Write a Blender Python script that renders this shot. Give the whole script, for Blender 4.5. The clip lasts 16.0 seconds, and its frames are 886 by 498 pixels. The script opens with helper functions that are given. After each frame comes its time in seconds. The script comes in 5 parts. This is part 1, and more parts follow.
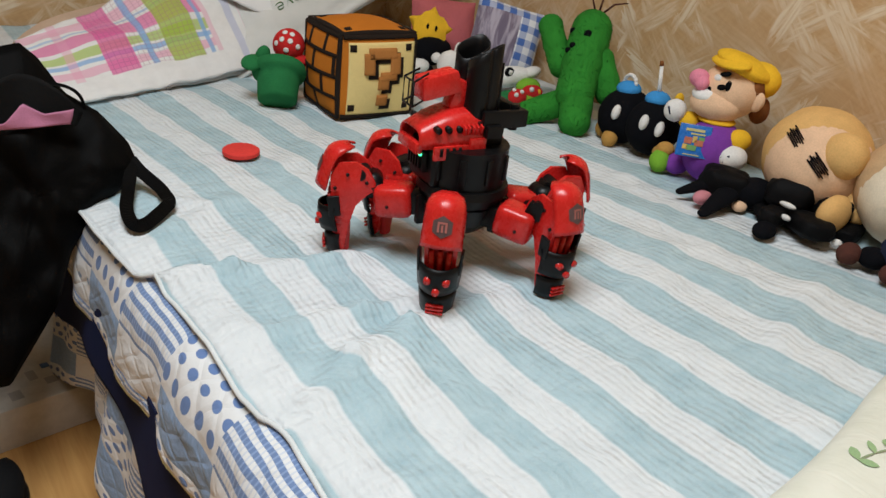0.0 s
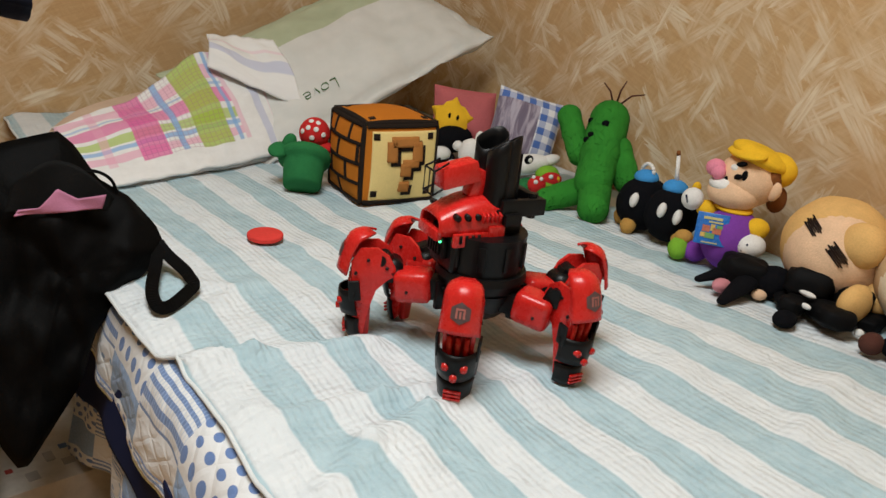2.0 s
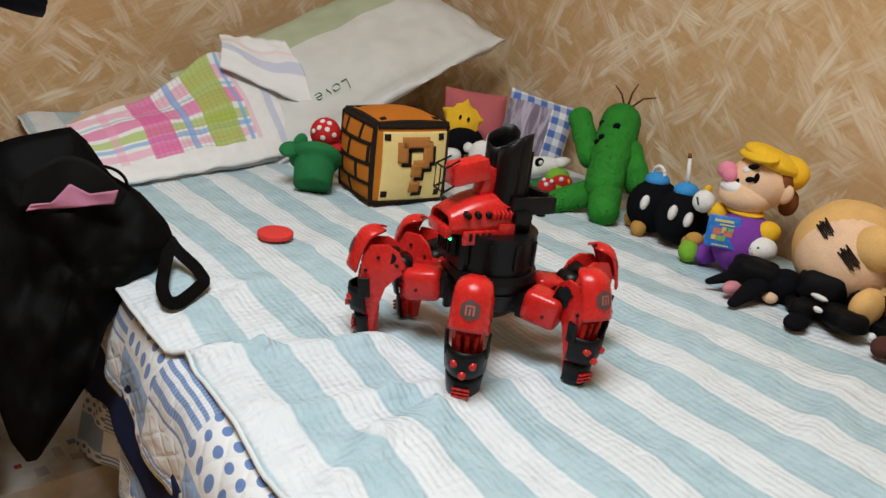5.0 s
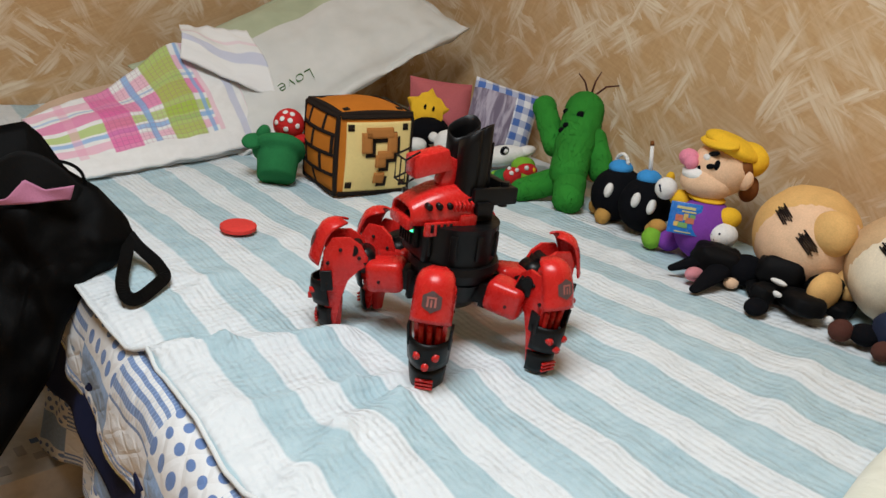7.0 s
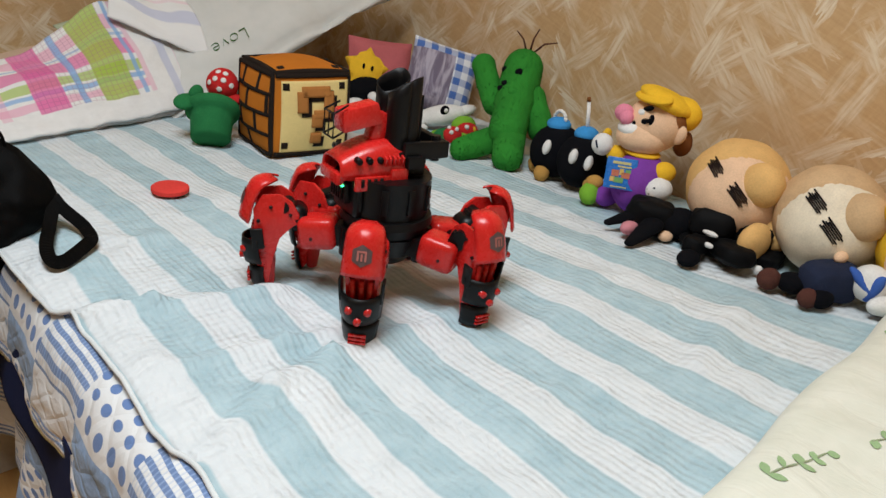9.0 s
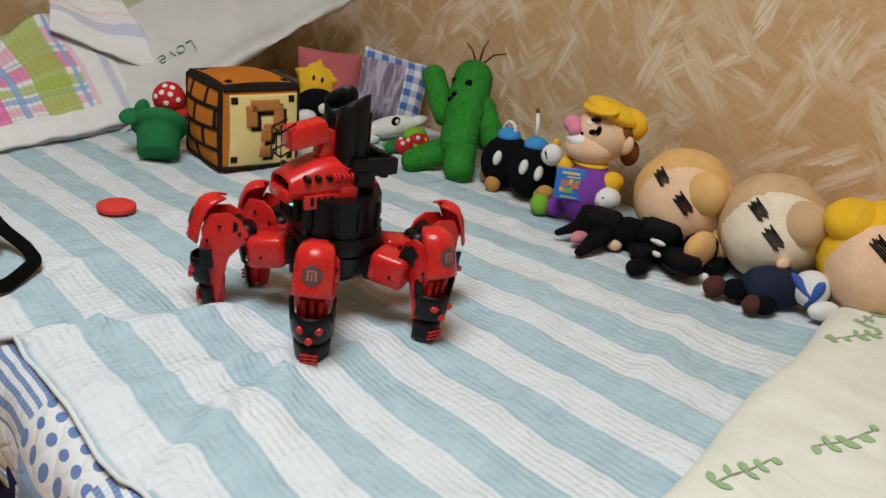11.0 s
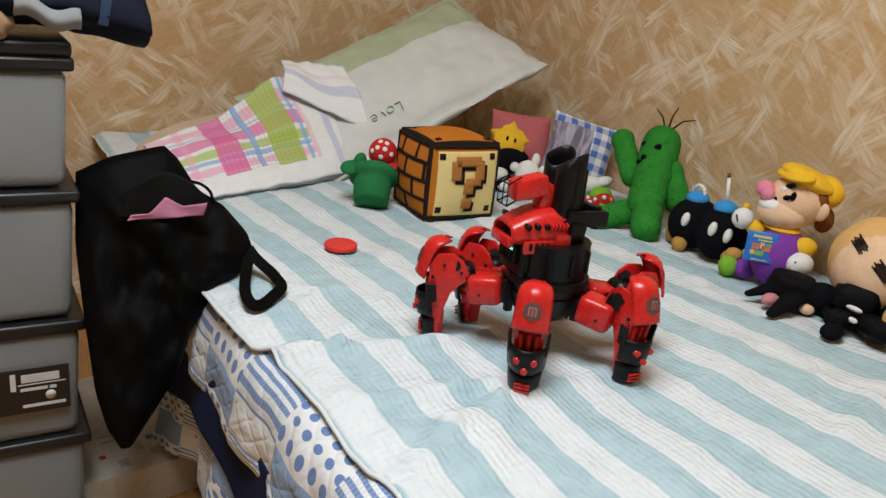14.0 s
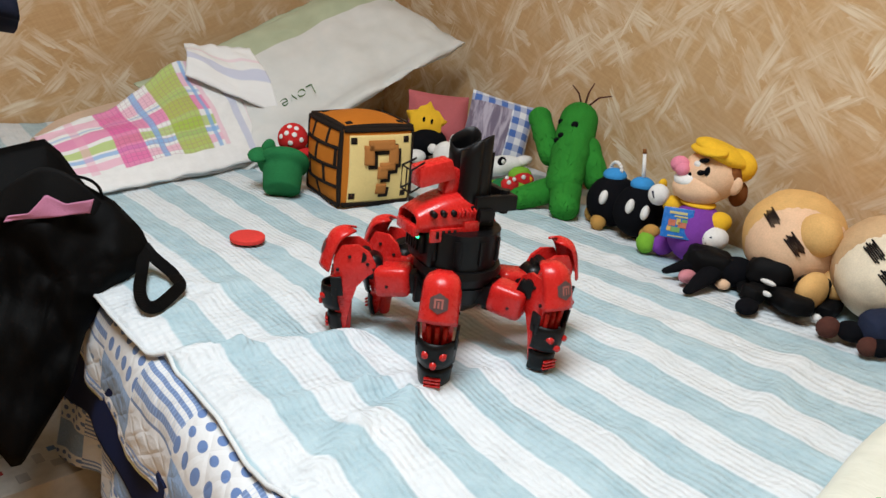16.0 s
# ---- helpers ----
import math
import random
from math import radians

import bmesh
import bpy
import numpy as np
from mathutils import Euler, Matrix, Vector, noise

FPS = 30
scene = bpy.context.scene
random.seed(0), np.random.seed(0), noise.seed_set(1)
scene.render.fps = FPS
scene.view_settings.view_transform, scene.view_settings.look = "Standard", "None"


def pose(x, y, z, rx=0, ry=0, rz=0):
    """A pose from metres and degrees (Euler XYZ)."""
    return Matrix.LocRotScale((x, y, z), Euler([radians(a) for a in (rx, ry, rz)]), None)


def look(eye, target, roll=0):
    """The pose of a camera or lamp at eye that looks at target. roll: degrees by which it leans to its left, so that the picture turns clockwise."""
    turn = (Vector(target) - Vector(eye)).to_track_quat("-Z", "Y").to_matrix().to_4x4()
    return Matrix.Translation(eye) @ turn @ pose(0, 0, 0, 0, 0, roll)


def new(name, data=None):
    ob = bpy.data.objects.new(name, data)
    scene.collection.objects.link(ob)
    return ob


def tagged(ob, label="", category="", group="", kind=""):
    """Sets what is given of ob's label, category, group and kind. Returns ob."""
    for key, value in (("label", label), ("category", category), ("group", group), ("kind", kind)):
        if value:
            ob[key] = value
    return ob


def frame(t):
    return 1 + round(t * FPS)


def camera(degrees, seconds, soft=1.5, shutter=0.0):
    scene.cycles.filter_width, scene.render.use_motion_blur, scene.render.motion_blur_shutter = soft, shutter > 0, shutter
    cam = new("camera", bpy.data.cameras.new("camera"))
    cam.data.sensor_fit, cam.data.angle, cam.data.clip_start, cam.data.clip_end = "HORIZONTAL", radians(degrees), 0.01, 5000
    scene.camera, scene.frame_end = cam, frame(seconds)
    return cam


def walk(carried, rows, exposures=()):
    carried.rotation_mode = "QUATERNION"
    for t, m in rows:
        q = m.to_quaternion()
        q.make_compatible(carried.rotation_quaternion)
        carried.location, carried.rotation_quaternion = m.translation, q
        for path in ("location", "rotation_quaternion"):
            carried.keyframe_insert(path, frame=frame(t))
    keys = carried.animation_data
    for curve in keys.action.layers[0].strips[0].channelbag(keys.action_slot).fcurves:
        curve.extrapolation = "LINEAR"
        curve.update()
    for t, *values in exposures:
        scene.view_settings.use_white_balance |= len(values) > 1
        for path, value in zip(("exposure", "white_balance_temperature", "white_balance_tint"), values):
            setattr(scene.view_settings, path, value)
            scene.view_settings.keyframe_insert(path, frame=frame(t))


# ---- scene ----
import itertools
cam = camera(57.8, 16.0)
PATH = [
    (0, (0.112, 0.003, 1.018), (1.209, 1.424, 0.138), 6.5),
    (0.5, (0.114, -0.01, 1.025), (1.214, 1.448, 0.21), 6.4),
    (1, (0.104, -0.001, 1.027), (1.212, 1.471, 0.248), 6.4),
    (1.5, (0.104, -0.002, 1.029), (1.193, 1.529, 0.344), 6.4),
    (2, (0.108, -0.006, 1.028), (1.192, 1.522, 0.329), 6.2),
    (2.5, (0.108, -0.004, 1.019), (1.187, 1.506, 0.273), 6.7),
    (3, (0.108, -0.005, 1.03), (1.191, 1.514, 0.309), 6.7),
    (3.2, (0.103, -0.003, 1.032), (1.18, 1.531, 0.335), 6.3),
    (5.3, (0.108, -0.009, 1.016), (1.175, 1.537, 0.329), 6.5),
    (5.5, (0.11, -0.006, 1.017), (1.196, 1.522, 0.319), 6.8),
    (6, (0.113, -0.01, 1.023), (1.216, 1.509, 0.335), 6.4),
    (6.5, (0.119, -0.012, 1.025), (1.242, 1.491, 0.333), 6.2),
    (7, (0.118, -0.014, 1.022), (1.239, 1.483, 0.315), 6.4),
    (7.5, (0.119, -0.015, 1.022), (1.241, 1.479, 0.309), 6.0),
    (8, (0.118, -0.013, 1.024), (1.26, 1.466, 0.31), 6.2),
    (8.5, (0.118, -0.015, 1.017), (1.262, 1.457, 0.294), 6.3),
    (9, (0.14, -0.033, 1.008), (1.343, 1.367, 0.238), 6.7),
    (9.2, (0.145, -0.039, 1.008), (1.387, 1.315, 0.217), 6.6),
    (11.3, (0.146, -0.033, 1.029), (1.434, 1.306, 0.289), 6.8),
    (11.5, (0.136, -0.029, 1.031), (1.414, 1.328, 0.304), 7.2),
    (12, (0.129, -0.019, 1.024), (1.378, 1.359, 0.29), 7.7),
    (12.5, (0.107, -0.009, 1.025), (1.271, 1.44, 0.286), 7.0),
    (13, (0.068, -0.006, 1.027), (1.139, 1.536, 0.339), 7.4),
    (13.5, (0.033, -0.04, 1.03), (1.044, 1.552, 0.365), 6.8),
    (14, (0.009, -0.072, 1.032), (1.018, 1.529, 0.385), 6.2),
    (14.5, (0.013, -0.07, 1.033), (1.036, 1.521, 0.385), 6.3),
    (15, (0.031, -0.075, 1.032), (1.102, 1.485, 0.383), 6.5),
    (15.5, (0.057, -0.065, 1.031), (1.171, 1.457, 0.366), 6.2),
    (16, (0.076, -0.051, 1.032), (1.21, 1.45, 0.353), 5.6),
]
# the recording camera's own exposure and white balance
EXPOSURES = [(0, -0.08, 6500, 10), (1.2, -0.05, 6850, 10), (3.0, -0.02, 6800, 10), (5.4, 0.03, 6500, 10), (8.5, 0.03, 6450, 10), (9.2, -0.02, 6450, 10), (11.3, -0.15, 6500, 10), (13.2, -0.17, 6550, 10), (14.4, 0.14, 6450, 10), (16, 0.22, 6350, 10)]
walk(cam, [(t, look(eye, target, roll)) for t, eye, target, roll in PATH], EXPOSURES)


# ---- world and light ----
world = bpy.data.worlds.new("world")
scene.world = world
world.use_nodes = True
world.node_tree.nodes["Background"].inputs[0].default_value = (0.9, 0.95, 1.0, 1)
world.node_tree.nodes["Background"].inputs[1].default_value = 0.05


def area_lamp(name, m, size, watts, colour):
    data = bpy.data.lights.new(name, "AREA")
    data.shape, data.size, data.energy, data.color = "DISK", size, watts, colour
    ob = new(name, data)
    ob.matrix_world = m
    return ob


area_lamp("ceiling_lamp", look((0.10, 0.42, 2.44), (0.14, 0.45, 0)), 1.0, 45.5, (0.916, 0.972, 1.0))
scene.view_settings.exposure = 0.0

# ---- builders ----
BED = 0.50


def part(name, bm, material, parent=None, label="", smooth=True):
    me = bpy.data.meshes.new(name)
    bmesh.ops.recalc_face_normals(bm, faces=bm.faces)
    bm.to_mesh(me)
    bm.free()
    for m in material if isinstance(material, (list, tuple)) else [material]:
        me.materials.append(m)
    if smooth:
        for p in me.polygons:
            p.use_smooth = True
    ob = new(name, me)
    if parent:
        ob.parent = parent
    return tagged(ob, label)


def thing(name, label, category, m=None, group="", kind=""):
    ob = new(name)
    ob.empty_display_size = 0.02
    if m is not None:
        ob.matrix_world = m
    return tagged(ob, label, category, group, kind)


def as_thing(name, bm, material, label, category, m=None, group="", kind="", smooth=True):
    ob = part(name, bm, material, None, label, smooth)
    if m is not None:
        ob.matrix_world = m
    return tagged(ob, label, category, group, kind)


def sharp(ob, degrees=35):
    """Keeps edges steeper than that crisp."""
    ob.data.set_sharp_from_angle(angle=radians(degrees))
    return ob


def add_box(bm, size, m=None, bevel=0.0, mat=0, taper=(1, 1), segments=2):
    """A box, bevelled; taper scales its lower end in x and y."""
    made = bmesh.ops.create_cube(bm, size=1)["verts"]
    for v in made:
        k = taper if v.co.z < 0 else (1, 1)
        v.co = Vector((v.co.x * size[0] * k[0], v.co.y * size[1] * k[1], v.co.z * size[2]))
    faces = list({f for v in made for f in v.link_faces})
    if bevel:
        out = bmesh.ops.bevel(bm, geom=list({e for f in faces for e in f.edges}), offset=bevel, segments=segments, profile=0.6, affect="EDGES")
        made = list({v for f in out["faces"] for v in f.verts} | {v for v in made if v.is_valid})
    got = set(made)
    for f in {f for v in made for f in v.link_faces}:
        f.material_index = mat
        got |= set(f.verts)
    if m is not None:
        bmesh.ops.transform(bm, matrix=m, verts=list(got))
    return bm


def box(size, m=None, bevel=0.0, taper=(1, 1), segments=2):
    return add_box(bmesh.new(), size, m, bevel, 0, taper, segments)


def add_ball(bm, centre, radii, turn=(0, 0, 0), mat=0, seg=20, rough=0.0, power=1.0):
    """An ellipsoid; power under 1 makes it boxier."""
    made = bmesh.ops.create_uvsphere(bm, u_segments=seg, v_segments=max(8, seg * 2 // 3), radius=1)["verts"]
    rot = Euler([radians(a) for a in turn]).to_matrix()
    for v in made:
        c = v.co.copy()
        if power != 1.0:
            c = Vector([math.copysign(abs(k) ** power, k) for k in c])
        if rough:
            c *= 1 + rough * noise.noise(c * 2.3 + Vector(centre) * 31)
        v.co = rot @ Vector((c.x * radii[0], c.y * radii[1], c.z * radii[2])) + Vector(centre)
    for f in {f for v in made for f in v.link_faces}:
        f.material_index = mat
    return bm


def ball(centre, radii, turn=(0, 0, 0), seg=20, rough=0.0, power=1.0):
    return add_ball(bmesh.new(), centre, radii, turn, 0, seg, rough, power)


def add_rod(bm, a, b, r0, r1=None, seg=12, mat=0):
    a, b = Vector(a), Vector(b)
    m = Matrix.Translation((a + b) / 2) @ (b - a).to_track_quat("Z", "Y").to_matrix().to_4x4()
    made = bmesh.ops.create_cone(bm, cap_ends=True, segments=seg, radius1=r0, radius2=r0 if r1 is None else r1, depth=(b - a).length, matrix=m)["verts"]
    for f in {f for v in made for f in v.link_faces}:
        f.material_index = mat
    return bm


def rod(a, b, r0, r1=None, seg=12):
    return add_rod(bmesh.new(), a, b, r0, r1, seg)


def add_tube(bm, points, radius, seg=8, mat=0, flat=1.0, closed=False):
    """A round or flattened tube along points, smoothed between them."""
    pts = [Vector(p) for p in points]
    rings = []
    n = len(pts)
    for i, p in enumerate(pts):
        d = (pts[(i + 1) % n if closed else min(i + 1, n - 1)] - pts[(i - 1) % n if closed else max(i - 1, 0)]).normalized()
        side = d.cross(Vector((0, 0, 1)))
        side = side.normalized() if side.length > 1e-4 else Vector((1, 0, 0))
        up = side.cross(d)
        r = radius[i] if isinstance(radius, (list, tuple)) else radius
        rings.append([bm.verts.new(p + r * (math.cos(k * math.tau / seg) * side + flat * math.sin(k * math.tau / seg) * up)) for k in range(seg)])
    for a, b in list(zip(rings, rings[1:])) + ([(rings[-1], rings[0])] if closed else []):
        for k in range(seg):
            bm.faces.new((a[k], a[(k + 1) % seg], b[(k + 1) % seg], b[k])).material_index = mat
    if not closed:
        for ring in (rings[0], rings[-1]):
            bm.faces.new(ring).material_index = mat
    return bm


def lathe(profile, seg=28):
    """A turned form from (radius, height) pairs."""
    bm = bmesh.new()
    rings = [[bm.verts.new((r * math.cos(k * math.tau / seg), r * math.sin(k * math.tau / seg), z)) for k in range(seg)] for r, z in profile]
    for a, b in zip(rings, rings[1:]):
        for k in range(seg):
            bm.faces.new((a[k], a[(k + 1) % seg], b[(k + 1) % seg], b[k]))
    for ring in (rings[0], rings[-1]):
        bm.faces.new(ring)
    bmesh.ops.remove_doubles(bm, verts=bm.verts, dist=1e-5)
    return bm


def sheet(nu, nv, place, thick=0.0):
    """A grid of nu x nv cells with each corner at place(u, v), and a back at that distance below."""
    bm = bmesh.new()
    top = [[bm.verts.new(place(i / nu, j / nv)) for j in range(nv + 1)] for i in range(nu + 1)]
    for i in range(nu):
        for j in range(nv):
            bm.faces.new((top[i][j], top[i + 1][j], top[i + 1][j + 1], top[i][j + 1]))
    if thick:
        bm.normal_update()
        low = [[bm.verts.new(v.co - v.normal * thick) for v in row] for row in top]
        for i in range(nu):
            for j in range(nv):
                bm.faces.new((low[i][j], low[i][j + 1], low[i + 1][j + 1], low[i + 1][j]))
        rim = [(i, 0) for i in range(nu)] + [(nu, j) for j in range(nv)] + [(i, nv) for i in range(nu, 0, -1)] + [(0, j) for j in range(nv, 0, -1)]
        for (a, b), (c, d) in zip(rim, rim[1:] + rim[:1]):
            bm.faces.new((top[a][b], low[a][b], low[c][d], top[c][d]))
    return bm


def prism(outline, depth, bevel=0.0):
    """A flat outline in x and z, drawn out along y."""
    bm = bmesh.new()
    front = [bm.verts.new((x, -depth / 2, z)) for x, z in outline]
    back = [bm.verts.new((x, depth / 2, z)) for x, z in outline]
    bm.faces.new(front)
    bm.faces.new(back[::-1])
    n = len(outline)
    for k in range(n):
        bm.faces.new((front[k], back[k], back[(k + 1) % n], front[(k + 1) % n]))
    if bevel:
        bmesh.ops.bevel(bm, geom=list(bm.edges), offset=bevel, segments=2, profile=0.6, affect="EDGES")
    return bm


# ---- materials ----
class Nodes:
    """A short way to wire a material."""

    def __init__(self, name):
        self.material = bpy.data.materials.new(name)
        self.material.use_nodes = True
        self.tree = self.material.node_tree
        self.shader = self.tree.nodes["Principled BSDF"]

    def add(self, kind, inputs=(), **settings):
        node = self.tree.nodes.new(kind)
        if "operation" in settings:
            node.operation = settings["operation"]
        if "data_type" in settings:
            node.data_type = settings["data_type"]
        if "blend_type" in settings:
            node.blend_type = settings["blend_type"]
        if "feature" in settings:
            node.feature = settings["feature"]
        if "rotation_type" in settings:
            node.rotation_type = settings["rotation_type"]
        for key, value in dict(inputs).items():
            self.put(node.inputs[key], value)
        return node

    def put(self, socket, value):
        if isinstance(value, bpy.types.NodeSocket):
            self.tree.links.new(value, socket)
        elif isinstance(value, tuple) and len(value) == 3 and socket.type == "RGBA":
            socket.default_value = (*value, 1)
        else:
            socket.default_value = value

    def coords(self):
        return self.add("ShaderNodeTexCoord").outputs["Object"]

    def scaled(self, vector, scale=(1, 1, 1), turn=(0, 0, 0), shift=(0, 0, 0)):
        return self.add("ShaderNodeMapping", {"Vector": vector, "Scale": scale, "Rotation": tuple(radians(a) for a in turn), "Location": shift}).outputs[0]

    def noise(self, vector, scale, detail=3.0, rough=0.55, distortion=0.0):
        return self.add("ShaderNodeTexNoise", {"Vector": vector, "Scale": scale, "Detail": detail, "Roughness": rough, "Distortion": distortion}).outputs["Fac"]

    def math(self, operation, a, b=0.0, c=0.0):
        return self.add("ShaderNodeMath", {0: a, 1: b, 2: c}, operation=operation).outputs[0]

    def ramp(self, value, low, high, to_low=0.0, to_high=1.0):
        return self.add("ShaderNodeMapRange", {"Value": value, "From Min": low, "From Max": high, "To Min": to_low, "To Max": to_high}).outputs[0]

    def mix(self, factor, a, b):
        node = self.add("ShaderNodeMix", data_type="RGBA")
        self.put(node.inputs["Factor"], factor)
        self.put(node.inputs["A"], a)
        self.put(node.inputs["B"], b)
        return node.outputs["Result"]

    def parts_of(self, vector):
        return self.add("ShaderNodeSeparateXYZ", {0: vector}).outputs

    def bump(self, height, strength=0.3, distance=0.002, under=None):
        inputs = {"Height": height, "Strength": strength, "Distance": distance}
        if under is not None:
            inputs["Normal"] = under
        return self.add("ShaderNodeBump", inputs).outputs[0]

    def finish(self, colour=None, rough=None, normal=None, **more):
        if colour is not None:
            self.put(self.shader.inputs["Base Color"], colour)
        if rough is not None:
            self.put(self.shader.inputs["Roughness"], rough)
        if normal is not None:
            self.put(self.shader.inputs["Normal"], normal)
        for key, value in more.items():
            self.put(self.shader.inputs[key.replace("_", " ")], value)
        return self.material


def shade(c, k):
    return tuple(min(1.0, v * k) for v in c)


def fabric(name, colour, scale=900.0, rough=0.9, fuzz=0.25, relief=0.4, patch=9.0, gloss=0.15):
    """Woven or fleecy cloth: fine thread relief and broad unevenness."""
    n = Nodes(name)
    co = n.coords()
    broad, fine = n.noise(co, patch, 4), n.noise(co, scale, 2)
    tone = n.math("ADD", n.math("MULTIPLY", broad, 0.6), n.math("MULTIPLY", fine, 0.4))
    col = n.mix(n.ramp(tone, 0.3, 0.7), shade(colour, 0.82), shade(colour, 1.12))
    nrm = n.bump(fine, relief, 0.0015 if scale > 250 else 0.0013)
    nrm = n.bump(n.noise(co, 55, 3), 0.25, 0.003, nrm)
    n.put(n.shader.inputs["Sheen Tint"], (*shade(colour, 1.6), 1.0))
    return n.finish(col, rough, nrm, Sheen_Weight=fuzz, Sheen_Roughness=0.5, Specular_IOR_Level=gloss)


def plush(name, colour):
    return fabric(name, colour, 330.0, 0.95, 0.12, 0.5, 26.0)


def plastic(name, colour, rough=0.32, wear=0.15, gloss=0.45):
    n = Nodes(name)
    co = n.coords()
    broad = n.noise(co, 30, 4)
    col = n.mix(n.ramp(broad, 0.3, 0.7), shade(colour, 1 - wear), shade(colour, 1 + wear * 0.6))
    return n.finish(col, n.ramp(n.noise(co, 120, 3), 0.3, 0.7, rough * 0.8, rough * 1.3), n.bump(n.noise(co, 700, 2), 0.06, 0.0005), Specular_IOR_Level=gloss)


# wallpaper: brushed plaster strokes that change direction from patch to patch
def wallpaper(name, across):
    n = Nodes(name)
    co = n.coords()
    p = n.parts_of(co)
    flat = n.add("ShaderNodeCombineXYZ", {0: p[across], 1: p[2], 2: 0.0}).outputs[0]
    tone, light = None, None
    for k, (angle, seed, share) in enumerate(((0.62, 0.0, 0.50), (-0.85, 3.7, 0.46), (1.15, 8.1, 0.66), (-0.35, 5.3, 0.66))):
        turned = n.add("ShaderNodeVectorRotate", {"Vector": flat, "Angle": angle}, rotation_type="Z_AXIS").outputs[0]
        bristle = n.noise(n.scaled(turned, (9, 130, 1), shift=(seed, seed, 0)), 1.0, 4, 0.6, 0.2)
        frayed = n.noise(n.scaled(turned, (14, 90, 1), shift=(0, seed, 0)), 1.0, 3, 0.6)
        bow = n.noise(turned, 7.0, 2)
        along = n.parts_of(turned)
        swept = n.add("ShaderNodeCombineXYZ", {0: n.math("ADD", n.math("MULTIPLY", along[0], 8.5), n.math("MULTIPLY", frayed, 1.5)), 1: n.math("ADD", n.math("MULTIPLY", along[1], 30.0), n.math("MULTIPLY", bow, 2.2)), 2: seed}).outputs[0]
        cell = n.add("ShaderNodeTexVoronoi", {"Vector": swept, "Scale": 1.0, "Randomness": 0.9})
        pick = n.parts_of(cell.outputs["Color"])
        body = n.math("MULTIPLY", n.ramp(pick[0], share, share + 0.06), n.ramp(cell.outputs["Distance"], 0.40, 0.72, 1.0, 0.0))
        patch = n.noise(n.scaled(flat, shift=(seed * 1.7, seed, 0)), 6.5, 1)
        stroke = n.math("MULTIPLY", n.math("MULTIPLY", body, n.ramp(bristle, 0.36, 0.56, 0.25, 1.0)), n.math("MULTIPLY", n.ramp(patch, 0.40, 0.56, 0.25, 1.0), n.ramp(pick[1], 0.0, 1.0, 0.55, 1.0)))
        tone = stroke if tone is None else n.math("MAXIMUM", tone, stroke)
        light = bristle if light is None else n.math("ADD", n.math("MULTIPLY", light, 0.55), n.math("MULTIPLY", bristle, 0.45))
    base = n.mix(n.ramp(light, 0.35, 0.65), WALL_DARK, WALL_MID)
    col = n.mix(n.math("MULTIPLY", tone, 0.95), base, WALL_LIGHT)
    col = n.mix(n.ramp(n.noise(flat, 2.2, 3), 0.4, 0.75, 0.0, 0.35), col, (0.50, 0.36, 0.21))
    nrm = n.bump(n.math("ADD", n.math("MULTIPLY", tone, 0.7), n.math("MULTIPLY", light, 0.5)), 0.35, 0.002)
    return n.finish(col, 0.75, nrm)


WALL_DARK, WALL_MID, WALL_LIGHT = (0.50, 0.30, 0.132), (0.62, 0.405, 0.205), (0.82, 0.71, 0.54)
wall_paper_x, wall_paper_y = wallpaper("brushed_wallpaper_a", 1), wallpaper("brushed_wallpaper_b", 0)


def laminate():
    n = Nodes("floor_laminate")
    co = n.coords()
    grain = n.noise(n.scaled(co, (60, 4, 60)), 1.0, 5, 0.6, 0.4)
    col = n.mix(n.ramp(grain, 0.3, 0.7), (0.42, 0.20, 0.06), (0.58, 0.32, 0.11))
    return n.finish(col, 0.35, n.bump(grain, 0.08, 0.001))


